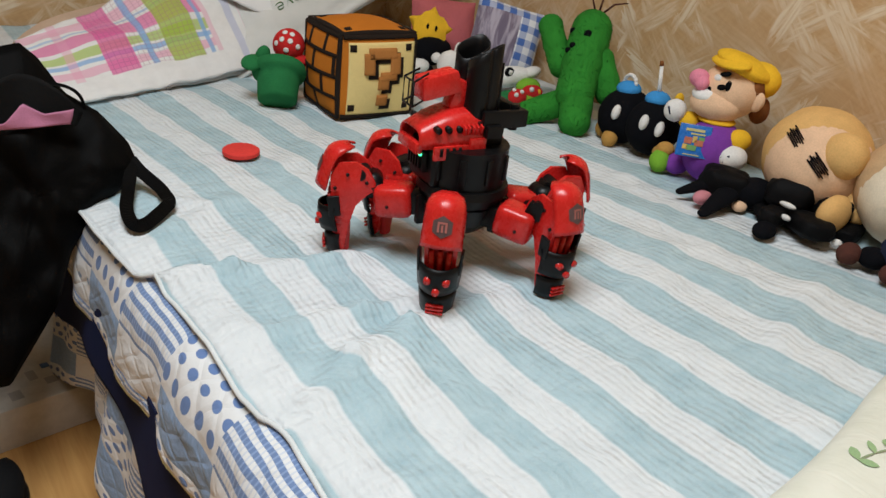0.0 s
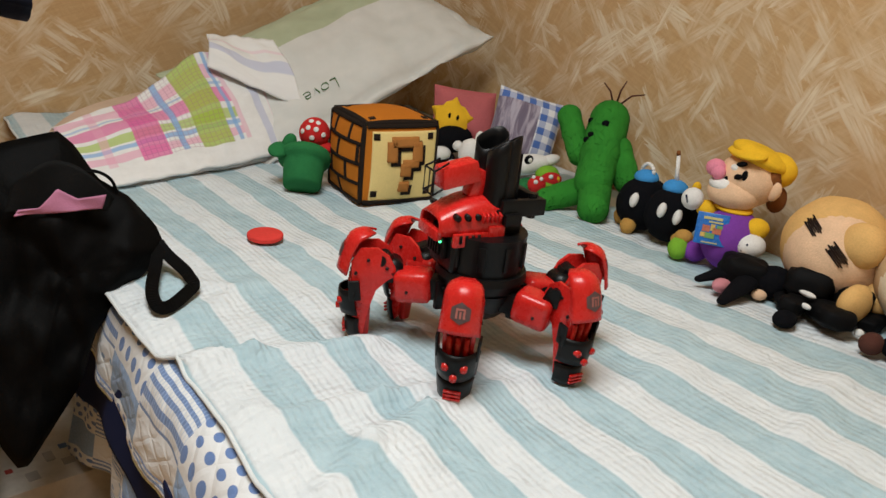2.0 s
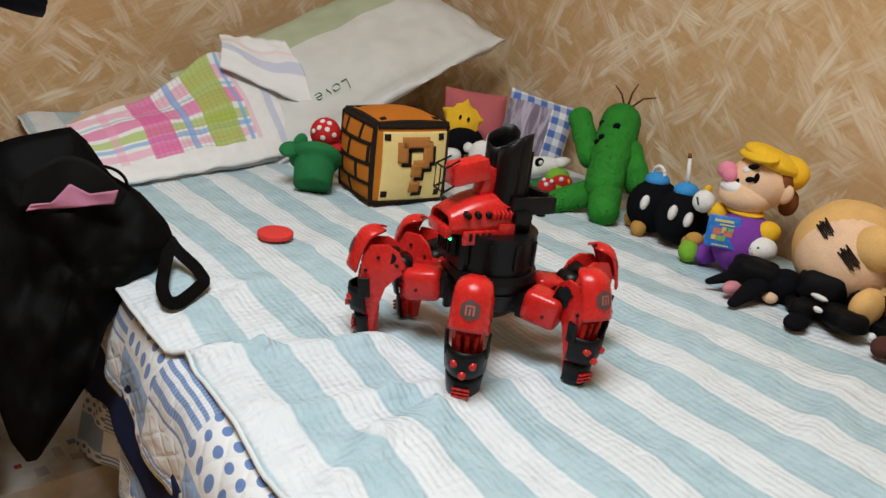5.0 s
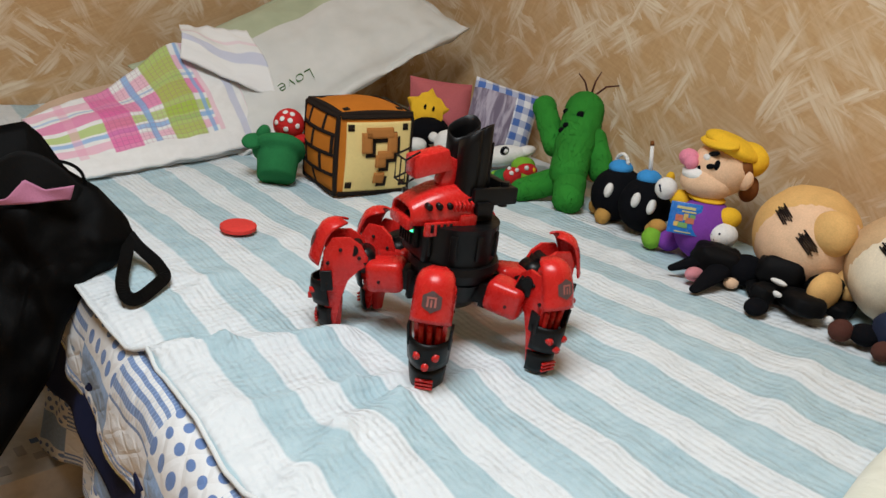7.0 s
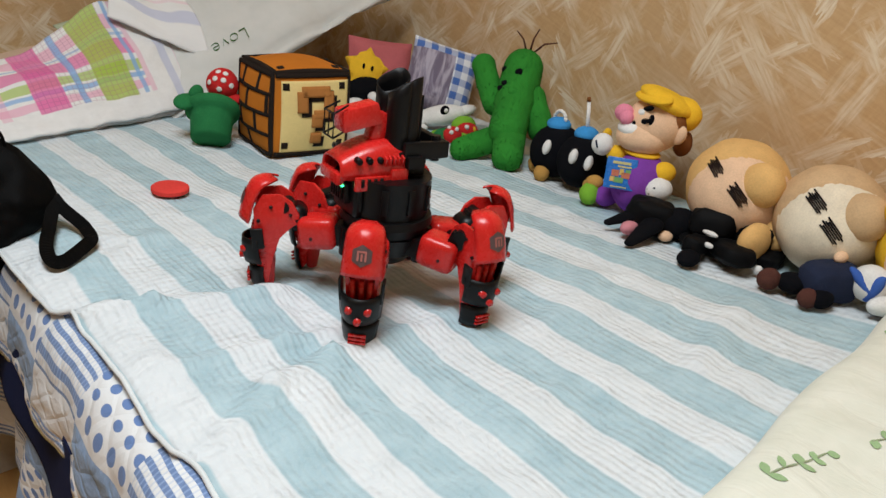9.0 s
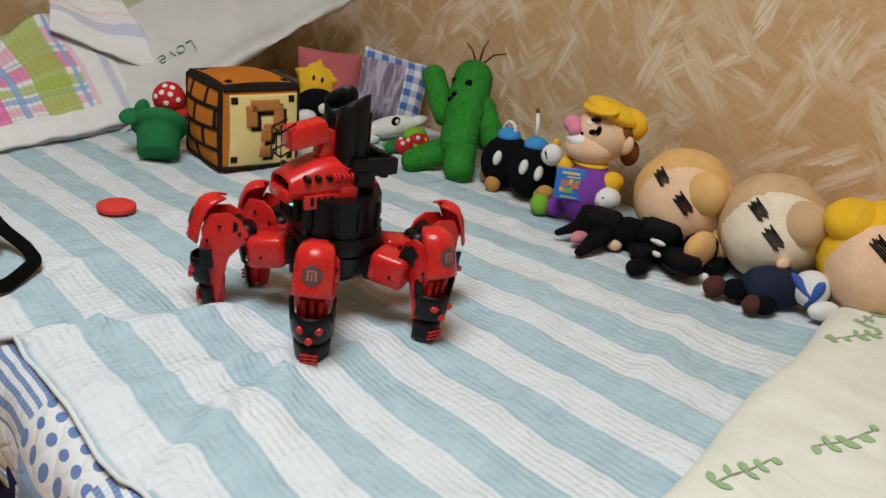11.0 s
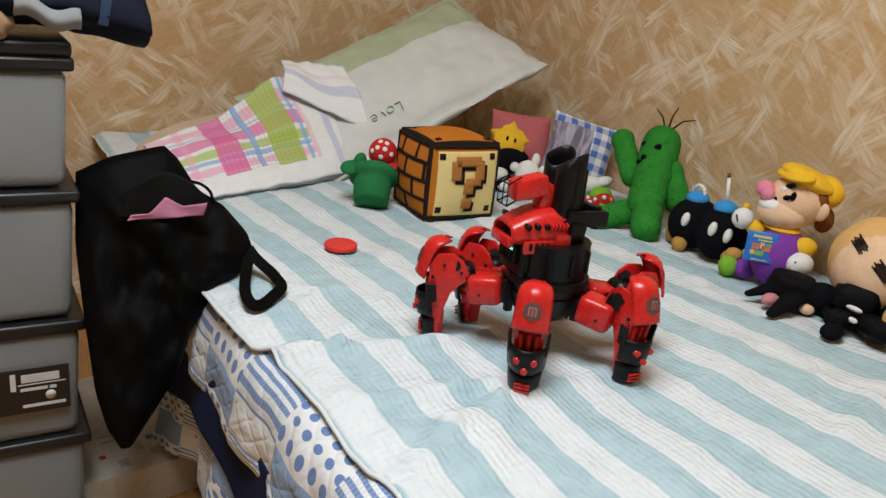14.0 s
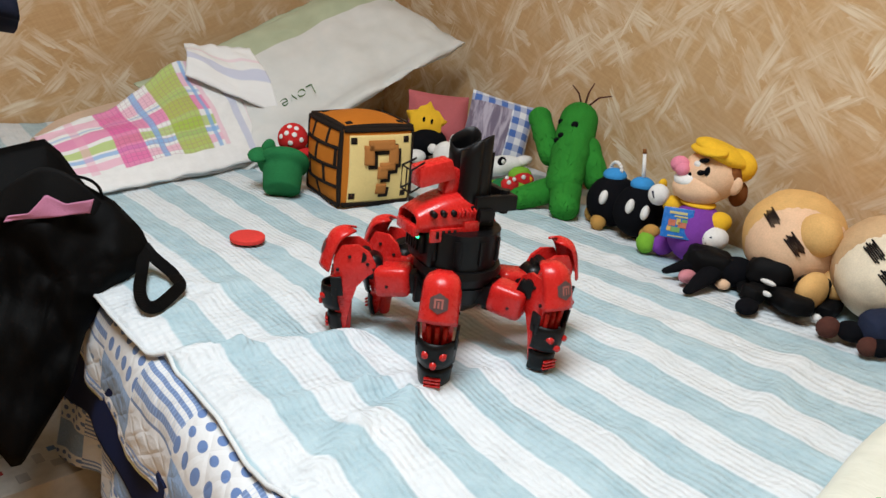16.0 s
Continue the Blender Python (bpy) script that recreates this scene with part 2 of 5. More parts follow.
def striped_cover():
    """White and pale blue-green seersucker stripes with stitched ribs and puckers."""
    n = Nodes("striped_seersucker")
    co = n.coords()
    p = n.parts_of(co)
    laid = n.parts_of(n.add("ShaderNodeUVMap").outputs[0])
    wob = n.math("MULTIPLY", n.math("SUBTRACT", n.noise(co, 9, 3), 0.5), 0.10)
    s = n.math("ADD", laid[0], wob)
    phase = n.math("FRACT", s)
    edge = n.math("MULTIPLY", n.ramp(phase, 0.0, 0.03), n.ramp(phase, 0.51, 0.54, 1.0, 0.0))
    rib = n.math("SINE", n.math("MULTIPLY", s, 2 * math.pi * 11))
    thread = n.noise(n.scaled(co, (420, 1500, 500)), 1.0, 2)
    blotch = n.noise(co, 26, 4)
    blue = n.mix(n.ramp(blotch, 0.3, 0.7), (0.335, 0.48, 0.535), (0.435, 0.58, 0.63))
    white = n.mix(n.ramp(blotch, 0.3, 0.7), (0.63, 0.675, 0.70), (0.71, 0.75, 0.77))
    pin = n.math("MULTIPLY", n.ramp(rib, 0.55, 0.95), n.ramp(n.noise(co, 3.0, 2), 0.4, 0.6))
    col = n.mix(edge, white, n.mix(n.math("MULTIPLY", pin, 0.16), blue, (0.70, 0.76, 0.77)))
    col = n.mix(n.ramp(thread, 0.45, 0.75, 0.0, 0.2), col, (0.66, 0.72, 0.74))
    cross = n.math("SINE", n.math("MULTIPLY", n.math("ADD", p[1], n.math("MULTIPLY", wob, 0.03)), 2 * math.pi / 0.013))
    worn = n.ramp(n.noise(co, 7.0, 3), 0.35, 0.65, 0.25, 1.0)
    nrm = n.bump(n.math("MULTIPLY", n.math("ADD", rib, n.math("MULTIPLY", cross, 0.8)), worn), 0.42, 0.0018)
    nrm = n.bump(n.noise(n.scaled(co, (75, 70, 70)), 1.0, 3, 0.5, 0.4), 0.28, 0.005, nrm)
    nrm = n.bump(n.noise(n.scaled(co, (22, 15, 20)), 1.0, 3, 0.55, 0.6), 0.6, 0.015, nrm)
    nrm = n.bump(thread, 0.2, 0.0006, nrm)
    return n.finish(col, 0.92, nrm, Sheen_Weight=0.15)


black_plastic = plastic("black_plastic", (0.0045, 0.0045, 0.005), 0.36, 0.15, 0.22)
red_plastic = plastic("red_plastic", (0.60, 0.019, 0.016), 0.26)
red_matte = plastic("red_matte", (0.54, 0.016, 0.014), 0.42)
grey_badge = plastic("badge_grey", (0.10, 0.06, 0.06), 0.45)
badge_bar = plastic("badge_bars", (0.42, 0.14, 0.12), 0.45)
floor_mat = laminate()
cover_mat = striped_cover()
white_paint = fabric("plain_ceiling", (0.78, 0.76, 0.72), 200, 0.9, 0.0, 0.1)

# ---- room ----
X0, X1, Y0, Y1, TOP = -1.9, 1.60, -1.7, 2.40, 2.48


def slab(name, lo, hi, material, label, category):
    c, d = [(a + b) / 2 for a, b in zip(lo, hi)], [b - a for a, b in zip(lo, hi)]
    return as_thing(name, box(d, pose(*c)), material, label, category, kind="structure", smooth=False)


slab("floor", (X0 - 0.1, Y0 - 0.1, -0.1), (X1 + 0.1, Y1 + 0.1, 0.0), floor_mat, "orange-brown wood laminate floor", "floor")
slab("ceiling", (X0 - 0.1, Y0 - 0.1, TOP), (X1 + 0.1, Y1 + 0.1, TOP + 0.1), white_paint, "plain white ceiling", "ceiling")
slab("wall_east", (X1, Y0, 0.0), (X1 + 0.1, Y1, TOP), wall_paper_x, "wall with tan and beige brush-stroke wallpaper", "wall")
slab("wall_north", (X0, Y1, 0.0), (X1 + 0.1, Y1 + 0.1, TOP), wall_paper_y, "wall with tan and beige brush-stroke wallpaper", "wall")
slab("wall_west", (X0 - 0.1, Y0, 0.0), (X0, Y1 + 0.1, TOP), wall_paper_x, "wall with tan and beige brush-stroke wallpaper", "wall")
slab("wall_south", (X0 - 0.1, Y0 - 0.1, 0.0), (X1 + 0.1, Y0, TOP), wall_paper_y, "wall with tan and beige brush-stroke wallpaper", "wall")

# ---- bed ----
def ridge(x, y, a, b, high, wide):
    """A fold of the cloth along the line from a to b."""
    ax, ay, bx, by = *a, *b
    dx, dy = bx - ax, by - ay
    k = ((x - ax) * dx + (y - ay) * dy) / (dx * dx + dy * dy)
    kk = min(1.0, max(0.0, k))
    off = math.hypot(x - ax - kk * dx, y - ay - kk * dy) + 0.5 * max(0.0, abs(k - kk)) * math.hypot(dx, dy)
    return high * math.exp(-((off / wide) ** 2))


FOLDS = (
    ((0.35, 0.935), (0.46, 0.895), 0.012, 0.016),
    ((0.46, 0.895), (0.62, 0.855), 0.008, 0.018),
    ((0.43, 0.60), (0.50, 0.645), 0.010, 0.018),
    ((0.50, 0.645), (0.60, 0.685), 0.009, 0.014),
    ((0.60, 0.685), (0.72, 0.690), 0.007, 0.014),
    ((0.56, 0.86), (0.72, 0.87), 0.006, 0.016),
    ((0.42, 0.74), (0.56, 0.73), 0.007, 0.018),
    ((0.56, 0.73), (0.66, 0.72), 0.009, 0.014),
    ((0.66, 0.66), (0.80, 0.70), 0.006, 0.020),
    ((0.90, 0.62), (1.10, 0.70), 0.004, 0.025),
    ((0.48, 0.56), (0.60, 0.66), 0.005, 0.020),
    ((1.00, 0.44), (1.25, 0.52), 0.005, 0.022),
    ((0.40, 1.02), (0.55, 1.12), 0.005, 0.022),
    ((0.40, 1.18), (0.52, 1.10), 0.005, 0.016),
)


def bed_height(x, y):
    z = BED + 1.25 * sum(ridge(x, y, *f) for f in FOLDS)
    z += 0.007 * noise.noise(Vector((x * 4.1, y * 3.3, 0.0))) + 0.0058 * noise.noise(Vector((x * 12, y * 9, 4.0)))
    z += 0.0022 * noise.noise(Vector((x * 38, y * 27, 9.0))) + 0.009 * max(0.0, noise.noise(Vector((x * 7 + y * 3, y * 17 - x * 6, 2.0)))) ** 1.5
    return z


def bed_edge(y):
    """Where the cover's border lies."""
    marks = ((0.40, 0.382), (0.48, 0.384), (0.57, 0.389), (0.596, 0.386), (0.612, 0.377), (0.65, 0.372), (0.76, 0.375), (0.88, 0.374), (0.945, 0.372), (0.962, 0.357), (1.03, 0.347), (1.10, 0.340), (1.30, 0.335))
    x = marks[0][1] if y < marks[0][0] else marks[-1][1]
    for (a, xa), (b, xb) in zip(marks, marks[1:]):
        if a <= y <= b:
            x = xa + (xb - xa) * (y - a) / (b - a)
    return x + 0.003 * noise.noise(Vector((0.3, y * 9.0, 2.0)))


def cover_place(u, v):
    y = -0.55 + v * (Y1 - 0.012 + 0.55)
    e = bed_edge(y)
    x = e + u * (X1 - 0.006 - e)
    z = bed_height(x, y)
    z -= 0.010 * math.exp(-(((x - e) / 0.02) ** 2))
    return x, y, z


def patchwork():
    """Quilted patches in blue and white: checks, dots, stripes and plain squares, by the cloth's own two directions."""
    n = Nodes("patchwork_cotton")
    uv = n.add("ShaderNodeUVMap").outputs[0]
    p = n.parts_of(uv)
    cu, cv = n.math("DIVIDE", n.math("SUBTRACT", p[0], 0.125), 0.088), n.math("DIVIDE", n.math("SUBTRACT", p[1], 1.349), 0.163)
    iu, iv = n.math("FLOOR", cu), n.math("FLOOR", cv)
    odd_u, odd_v = n.math("GREATER_THAN", n.math("FRACT", n.math("MULTIPLY", iu, 0.5)), 0.25), n.math("GREATER_THAN", n.math("FRACT", n.math("MULTIPLY", iv, 0.5)), 0.25)
    odd_w = n.math("GREATER_THAN", n.math("FRACT", n.math("MULTIPLY", iv, 0.25)), 0.4)
    white, mid, deep, navy = (0.74, 0.755, 0.76), (0.24, 0.36, 0.56), (0.13, 0.22, 0.45), (0.012, 0.02, 0.07)
    # dots set in offset rows
    ru = n.math("DIVIDE", p[0], 0.0235)
    row = n.math("FLOOR", ru)
    du = n.math("SUBTRACT", n.math("FRACT", ru), 0.5)
    dv = n.math("SUBTRACT", n.math("FRACT", n.math("ADD", n.math("DIVIDE", p[1], 0.034), n.math("MULTIPLY", row, 0.5))), 0.5)
    r = n.math("ADD", n.math("MULTIPLY", du, du), n.math("MULTIPLY", dv, dv))
    dots = n.mix(n.ramp(r, 0.075, 0.095), deep, white)
    lines = n.math("SINE", n.math("MULTIPLY", p[0], 2 * math.pi / 0.0150))
    weft = n.math("SINE", n.math("MULTIPLY", p[1], 2 * math.pi / 0.0075))
    stripes = n.mix(n.ramp(lines, -0.15, 0.15), n.mix(n.ramp(weft, 0.3, 0.7, 0.0, 0.45), white, (0.45, 0.54, 0.70)), n.mix(n.ramp(weft, 0.2, 0.8), (0.15, 0.23, 0.42), (0.24, 0.34, 0.55)))
    plain = n.mix(n.ramp(n.noise(uv, 160, 3), 0.3, 0.7), shade(mid, 0.85), shade(mid, 1.15))
    flower = n.mix(n.ramp(n.add("ShaderNodeTexVoronoi", {"Vector": uv, "Scale": 26.0}).outputs["Distance"], 0.16, 0.22), (0.24, 0.38, 0.58), white)
    blank = n.mix(n.ramp(n.noise(uv, 300, 2), 0.35, 0.65), shade(white, 0.93), white)
    inner = n.mix(odd_v, stripes, dots)
    outer = n.mix(odd_v, n.mix(odd_w, blank, flower), plain)
    col = n.mix(odd_u, inner, outer)
    fu, fv = n.math("FRACT", cu), n.math("FRACT", cv)
    seam = n.math("MINIMUM", n.math("MINIMUM", fu, n.math("SUBTRACT", 1.0, fu)), n.math("MINIMUM", fv, n.math("SUBTRACT", 1.0, fv)))
    diag = n.math("ABSOLUTE", n.math("SINE", n.math("MULTIPLY", n.math("ADD", p[0], p[1]), math.pi / 0.058)))
    diag2 = n.math("ABSOLUTE", n.math("SINE", n.math("MULTIPLY", n.math("SUBTRACT", p[0], p[1]), math.pi / 0.058)))
    puff = n.math("MULTIPLY", n.ramp(n.math("MINIMUM", diag, diag2), 0.0, 0.5), n.ramp(seam, 0.0, 0.09))
    nrm = n.bump(puff, 0.35, 0.003)
    nrm = n.bump(n.noise(uv, 60, 4), 0.35, 0.003, nrm)
    return n.finish(col, 0.9, nrm, Sheen_Weight=0.1)


patch_mat = patchwork()
navy_cloth = fabric("navy_cotton", (0.010, 0.016, 0.055), 700)
piping_mat = fabric("pale_yellow_piping", (0.62, 0.62, 0.36), 700)
mattress_mat = fabric("mattress_ticking", (0.62, 0.62, 0.60), 500)


def with_uv(ob, scale_u, scale_v, nu, nv):
    """Lays metre coordinates along the sheet's two directions."""
    layer = ob.data.uv_layers.new(name="UVMap")
    count = (nu + 1) * (nv + 1)
    for loop in ob.data.loops:
        k = loop.vertex_index % count
        layer.data[loop.index].uv = ((k // (nv + 1)) / nu * scale_u, (k % (nv + 1)) / nv * scale_v)
    return ob


bed = thing("bed", "bed with a thick mattress standing along the papered wall", "bed", kind="")
part("mattress", box((1.17, 2.86, 0.22), pose(1.008, 0.957, 0.375), 0.03), mattress_mat, bed)
part("bed_base", box((1.12, 2.80, 0.25), pose(1.03, 0.957, 0.126), 0.01), navy_cloth, bed, "dark blue fabric bed base")

def stripe_count(x, y):
    """How many stripes lie between the hem and a place: the cloth is pulled askew towards the wall."""
    p, q = x - 0.7, min(1.75, max(0.15, y)) - 0.9
    n = 2.515 + 0.57 * q + 0.346 * q * q + p * (8.801 + 0.246 * q - 0.887 * q * q) + p * p * (-0.899 + 2.092 * q) - 1.899 * p ** 3
    # tucks swallow a little cloth
    for (ax, ay), (bx, by), take in (((0.36, 0.93), (0.62, 0.86), 0.17), ((0.42, 0.60), (0.64, 0.70), 0.09)):
        k = (x - ax) / (bx - ax)
        off = y - (ay + (by - ay) * k)
        n += take * math.tanh(off / 0.008) * max(0.0, 1 - max(0.0, k - 0.8) / 0.5) * math.exp(-abs(off) / 0.22)
    return n


cover = as_thing("bed_cover", sheet(150, 330, cover_place, 0.004), cover_mat, "thin white and pale blue striped seersucker cover spread on the bed", "bed cover")
cover_uv = cover.data.uv_layers.new(name="UVMap")
laid_at = [(stripe_count(v.co.x, v.co.y), v.co.y) for v in cover.data.vertices]
for loop in cover.data.loops:
    cover_uv.data[loop.index].uv = laid_at[loop.vertex_index]
hem_points = [Vector(cover_place(0.0, k / 240)) + Vector((-0.001, 0, -0.002)) for k in range(241)]
part("hem", add_tube(bmesh.new(), hem_points, 0.0032, 6), fabric("white_hem", (0.70, 0.74, 0.75), 600), cover, "narrow rolled white hem")


# the patchwork quilt under it: over the mattress edge, then a sloping flounce
def quilt_place(u, v):
    y = -0.55 + v * 2.30
    s = u * 0.33
    lip = 0.035 * noise.noise(Vector((0, y * 2.3, 1.0))) + 0.012 * noise.noise(Vector((0, y * 9, 1.0)))
    if s < 0.13:
        x, z = 0.520 - s, BED - 0.030 + 0.008 * s / 0.13
    else:
        k = (s - 0.13) / 0.20
        a = min(1.0, k * 2.2)
        x = 0.390 - 0.052 * math.sin(a * 1.25) - 0.012 * k - 0.05 * lip
        z = BED - 0.022 - 0.055 * (1 - math.cos(a * 1.45)) - 0.085 * max(0.0, k - 0.30) / 0.7
        z -= 0.02 * k * lip / 0.035
        x += 0.006 * k * math.sin(y * 31 + 2 * noise.noise(Vector((y * 4, 0, 0))))
    x += 0.003 * noise.noise(Vector((s * 30, y * 24, 3.0)))
    z += 0.002 * noise.noise(Vector((s * 26, y * 21, 7.0)))
    return x, y, z


quilt = thing("patchwork_quilt", "quilted blue and white patchwork bedspread hanging over the bed's edge", "quilt")
with_uv(part("top_layer", sheet(60, 260, quilt_place, 0.007), patch_mat, quilt), 0.33, 2.30, 60, 260)
edge_points = [Vector(quilt_place(1.0, k / 160)) + Vector((-0.002, 0, -0.003)) for k in range(161)]
part("piping", add_tube(bmesh.new(), edge_points, 0.0045, 6), piping_mat, quilt, "pale yellow-green piped edge")


def skirt_place(u, v):
    y = 0.10 + v * 1.42
    z = 0.285 - u * (0.215 + 0.05 * math.sin(y * 9.0) + 0.035 * noise.noise(Vector((y * 5, 2, 0))))
    fold = 0.022 * u * math.sin(y * 17 + 1.5 * noise.noise(Vector((y * 3, 0, 5)))) + 0.006 * math.sin(y * 52)
    return 0.350 - 0.030 * u + fold, y, z


def lining_place(u, v):
    y = -0.5 + v * 2.2
    return 0.338 + 0.006 * math.sin(y * 21) - 0.012 * u, y, 0.375 - u * (0.150 + 0.035 * math.sin(y * 9.0 + 1.0))


with_uv(part("lower_layer", sheet(40, 150, skirt_place, 0.006), patch_mat, quilt, "hanging patchwork flap with a wavy hem"), 0.34, 1.42, 40, 150)
part("lining", sheet(20, 120, lining_place, 0.004), navy_cloth, quilt, "dark navy underside")


# folded cream summer blanket at the foot
def leaf_print():
    n = Nodes("cream_leaf_cotton")
    co = n.coords()
    vor = n.add("ShaderNodeTexVoronoi", {"Vector": n.scaled(co, (1, 1, 0.2)), "Scale": 3.6})
    leaf = n.noise(n.scaled(co, (34, 16, 20), (0, 0, 35)), 1.0, 1, 0.4, 0.8)
    near = n.ramp(vor.outputs["Distance"], 0.20, 0.30, 1.0, 0.0)
    mask = n.math("MULTIPLY", n.math("MULTIPLY", n.ramp(leaf, 0.53, 0.57), near), 0.12)
    base = n.mix(n.ramp(n.noise(co, 20, 4), 0.3, 0.7), (0.70, 0.71, 0.60), (0.79, 0.79, 0.69))
    col = n.mix(mask, base, n.mix(n.noise(co, 60, 2), (0.20, 0.42, 0.16), (0.42, 0.60, 0.34)))
    nrm = n.bump(n.noise(n.scaled(co, (24, 8, 10)), 1.0, 4, 0.6, 0.7), 0.6, 0.006)
    nrm = n.bump(n.noise(co, 900, 2), 0.25, 0.0008, nrm)
    return n.finish(col, 0.92, nrm, Sheen_Weight=0.12)


leaf_mat = leaf_print()


def blanket_place(u, v):
    # u runs over the fold from the bed up and back, v from the near border to the wall
    x = 0.60 + v * 0.985
    front = 0.248 + 0.160 * (x - 0.60) + 0.004 * math.sin(x * 14) + 0.006 * noise.noise(Vector((x * 5, 0, 3)))
    s = u * 0.85
    if s < 0.075:
        a = s / 0.075 * math.pi * 0.5
        y, z = front - 0.045 * (1 - math.cos(a)), 0.036 * math.sin(a)
    else:
        y, z = front - 0.045 - (s - 0.075), 0.036 + 0.008 * math.sin((s - 0.075) * 5)
    z += 0.012 * noise.noise(Vector((x * 6, y * 5, 1))) * min(1, s * 10) + 0.005 * noise.noise(Vector((x * 18, y * 14, 6))) * min(1, s * 10)
    edge = min(1.0, (x - 0.60) / 0.03)
    return x, y, BED + 0.004 + z * (0.4 + 0.6 * math.sqrt(max(0.0, edge)))


blanket = as_thing("cream_blanket", sheet(90, 110, blanket_place, 0.006), leaf_mat, "cream cotton blanket with green leaf print folded on the bed", "blanket")


leaf_ink = fabric("green_leaf_print", (0.33, 0.48, 0.25), 500)
stalk_ink = fabric("grey_green_stalk_print", (0.30, 0.36, 0.22), 500)


def on_blanket(x, s):
    """A place just above the blanket's cloth, x along the bed's width and s over the fold."""
    u, v = s / 0.85, (x - 0.60) / 0.985
    p = Vector(blanket_place(u, v))
    a, b = Vector(blanket_place(u + 0.01, v)) - p, Vector(blanket_place(u, v + 0.01)) - p
    n = b.cross(a).normalized()
    return p + n * (0.0012 if n.z > 0 or n.y > 0.3 else -0.0012)


def printed_leaf(x, s, angle, long, wide):
    bm = bmesh.new()
    rows = []
    for k in range(7):
        t = k / 6
        w = wide * math.sin(math.pi * t) ** 0.8 + 0.0004
        cx, cs = x + long * t * math.cos(angle), s + long * t * math.sin(angle)
        rows.append([bm.verts.new(on_blanket(cx - w * e * math.sin(angle), cs + w * e * math.cos(angle))) for e in (-1, 0, 1)])
    for a, b in zip(rows, rows[1:]):
        for e in (0, 1):
            bm.faces.new((a[e], a[e + 1], b[e + 1], b[e]))
    return bm


dice = random.Random(5)
for x, s0, lean in ((1.27, 0.060, 0.6), (1.36, 0.085, 0.2), (0.82, 0.070, 0.3), (0.97, 0.130, 0.5), (1.22, 0.300, 0.7), (1.44, 0.210, 2.6), (1.34, 0.430, 1.0), (0.80, 0.400, 0.2), (1.50, 0.560, 2.2)):
    stalk = [(x + 0.10 * t * math.cos(lean), s0 + 0.10 * t * math.sin(lean)) for t in (0, 0.25, 0.5, 0.75, 1.0)]
    for (ax, as_), (bx, bs) in zip(stalk, stalk[1:]):
        part("printed_stalk", printed_leaf(ax, as_, lean, 0.026, 0.0008), stalk_ink, blanket)
    for k, (ax, as_) in enumerate(stalk):
        for side in (-1, 1):
            if dice.random() < 0.8:
                part("printed_leaf", printed_leaf(ax, as_, lean + side * dice.uniform(0.5, 1.1), dice.uniform(0.012, 0.022), dice.uniform(0.004, 0.007)), leaf_ink, blanket)


# ---- pillows and cloth at the head ----
def cushion(size, thick, m, seam=0.0, nu=40, nv=40, wrinkle=0.003, seed=0.0):
    """A stuffed cushion in x and z, fattest in the middle, with a flat border."""
    bm = bmesh.new()
    sx, sz = size
    grids = []
    for side in (-1, 1):
        grid = []
        for i in range(nu + 1):
            row = []
            for j in range(nv + 1):
                a, b = 2 * i / nu - 1, 2 * j / nv - 1
                inner = max(0.0, 1 - abs(a) ** 2.6) * max(0.0, 1 - abs(b) ** 2.6)
                if seam:
                    aa, bb = min(1.0, abs(a) / (1 - seam / sx * 2)), min(1.0, abs(b) / (1 - seam / sz * 2))
                    inner = max(0.0, 1 - aa ** 2.8) * max(0.0, 1 - bb ** 2.8)
                y = side * (0.0025 + thick / 2 * inner ** 0.5)
                v = Vector((a * sx / 2 * (1 - 0.045 * (1 - b * b) * abs(a)), y, b * sz / 2 * (1 - 0.045 * (1 - a * a) * abs(b))))
                v.y += wrinkle * noise.noise(Vector((v.x * 22 + seed, v.z * 22, side))) * (0.3 + abs(a * b))
                v.y += wrinkle * 1.5 * noise.noise(Vector((v.x * 8 + seed, v.z * 8, side + 5)))
                row.append(bm.verts.new(m @ v))
            grid.append(row)
        grids.append(grid)
        for i in range(nu):
            for j in range(nv):
                bm.faces.new((grid[i][j], grid[i + 1][j], grid[i + 1][j + 1], grid[i][j + 1]))
    f, k = grids
    rim = [(i, 0) for i in range(nu)] + [(nu, j) for j in range(nv)] + [(i, nv) for i in range(nu, 0, -1)] + [(0, j) for j in range(nv, 0, -1)]
    for (a, b), (c, d) in zip(rim, rim[1:] + rim[:1]):
        bm.faces.new((f[a][b], k[a][b], k[c][d], f[c][d]))
    return bm


def basis(origin, right, up):
    """A pose with x along right and z as near up as can be."""
    x = Vector(right).normalized()
    y = Vector(up).cross(x).normalized()
    z = x.cross(y)
    return Matrix(((x.x, y.x, z.x, origin[0]), (x.y, y.y, z.y, origin[1]), (x.z, y.z, z.z, origin[2]), (0, 0, 0, 1)))


def two_tone_linen():
    n = Nodes("white_and_sage_linen")
    co = n.coords()
    p = n.parts_of(co)
    line = n.ramp(p[2], 0.062, 0.065)
    t = n.ramp(n.noise(co, 14, 4), 0.3, 0.7)
    col = n.mix(line, n.mix(t, (0.60, 0.61, 0.58), (0.68, 0.68, 0.65)), n.mix(t, (0.40, 0.45, 0.30), (0.47, 0.52, 0.36)))
    nrm = n.bump(n.noise(n.scaled(co, (12, 12, 20)), 1.0, 3, 0.5, 0.5), 0.4, 0.006)
    nrm = n.bump(n.noise(co, 800, 2), 0.2, 0.0007, nrm)
    return n.finish(col, 0.9, nrm, Sheen_Weight=0.1)


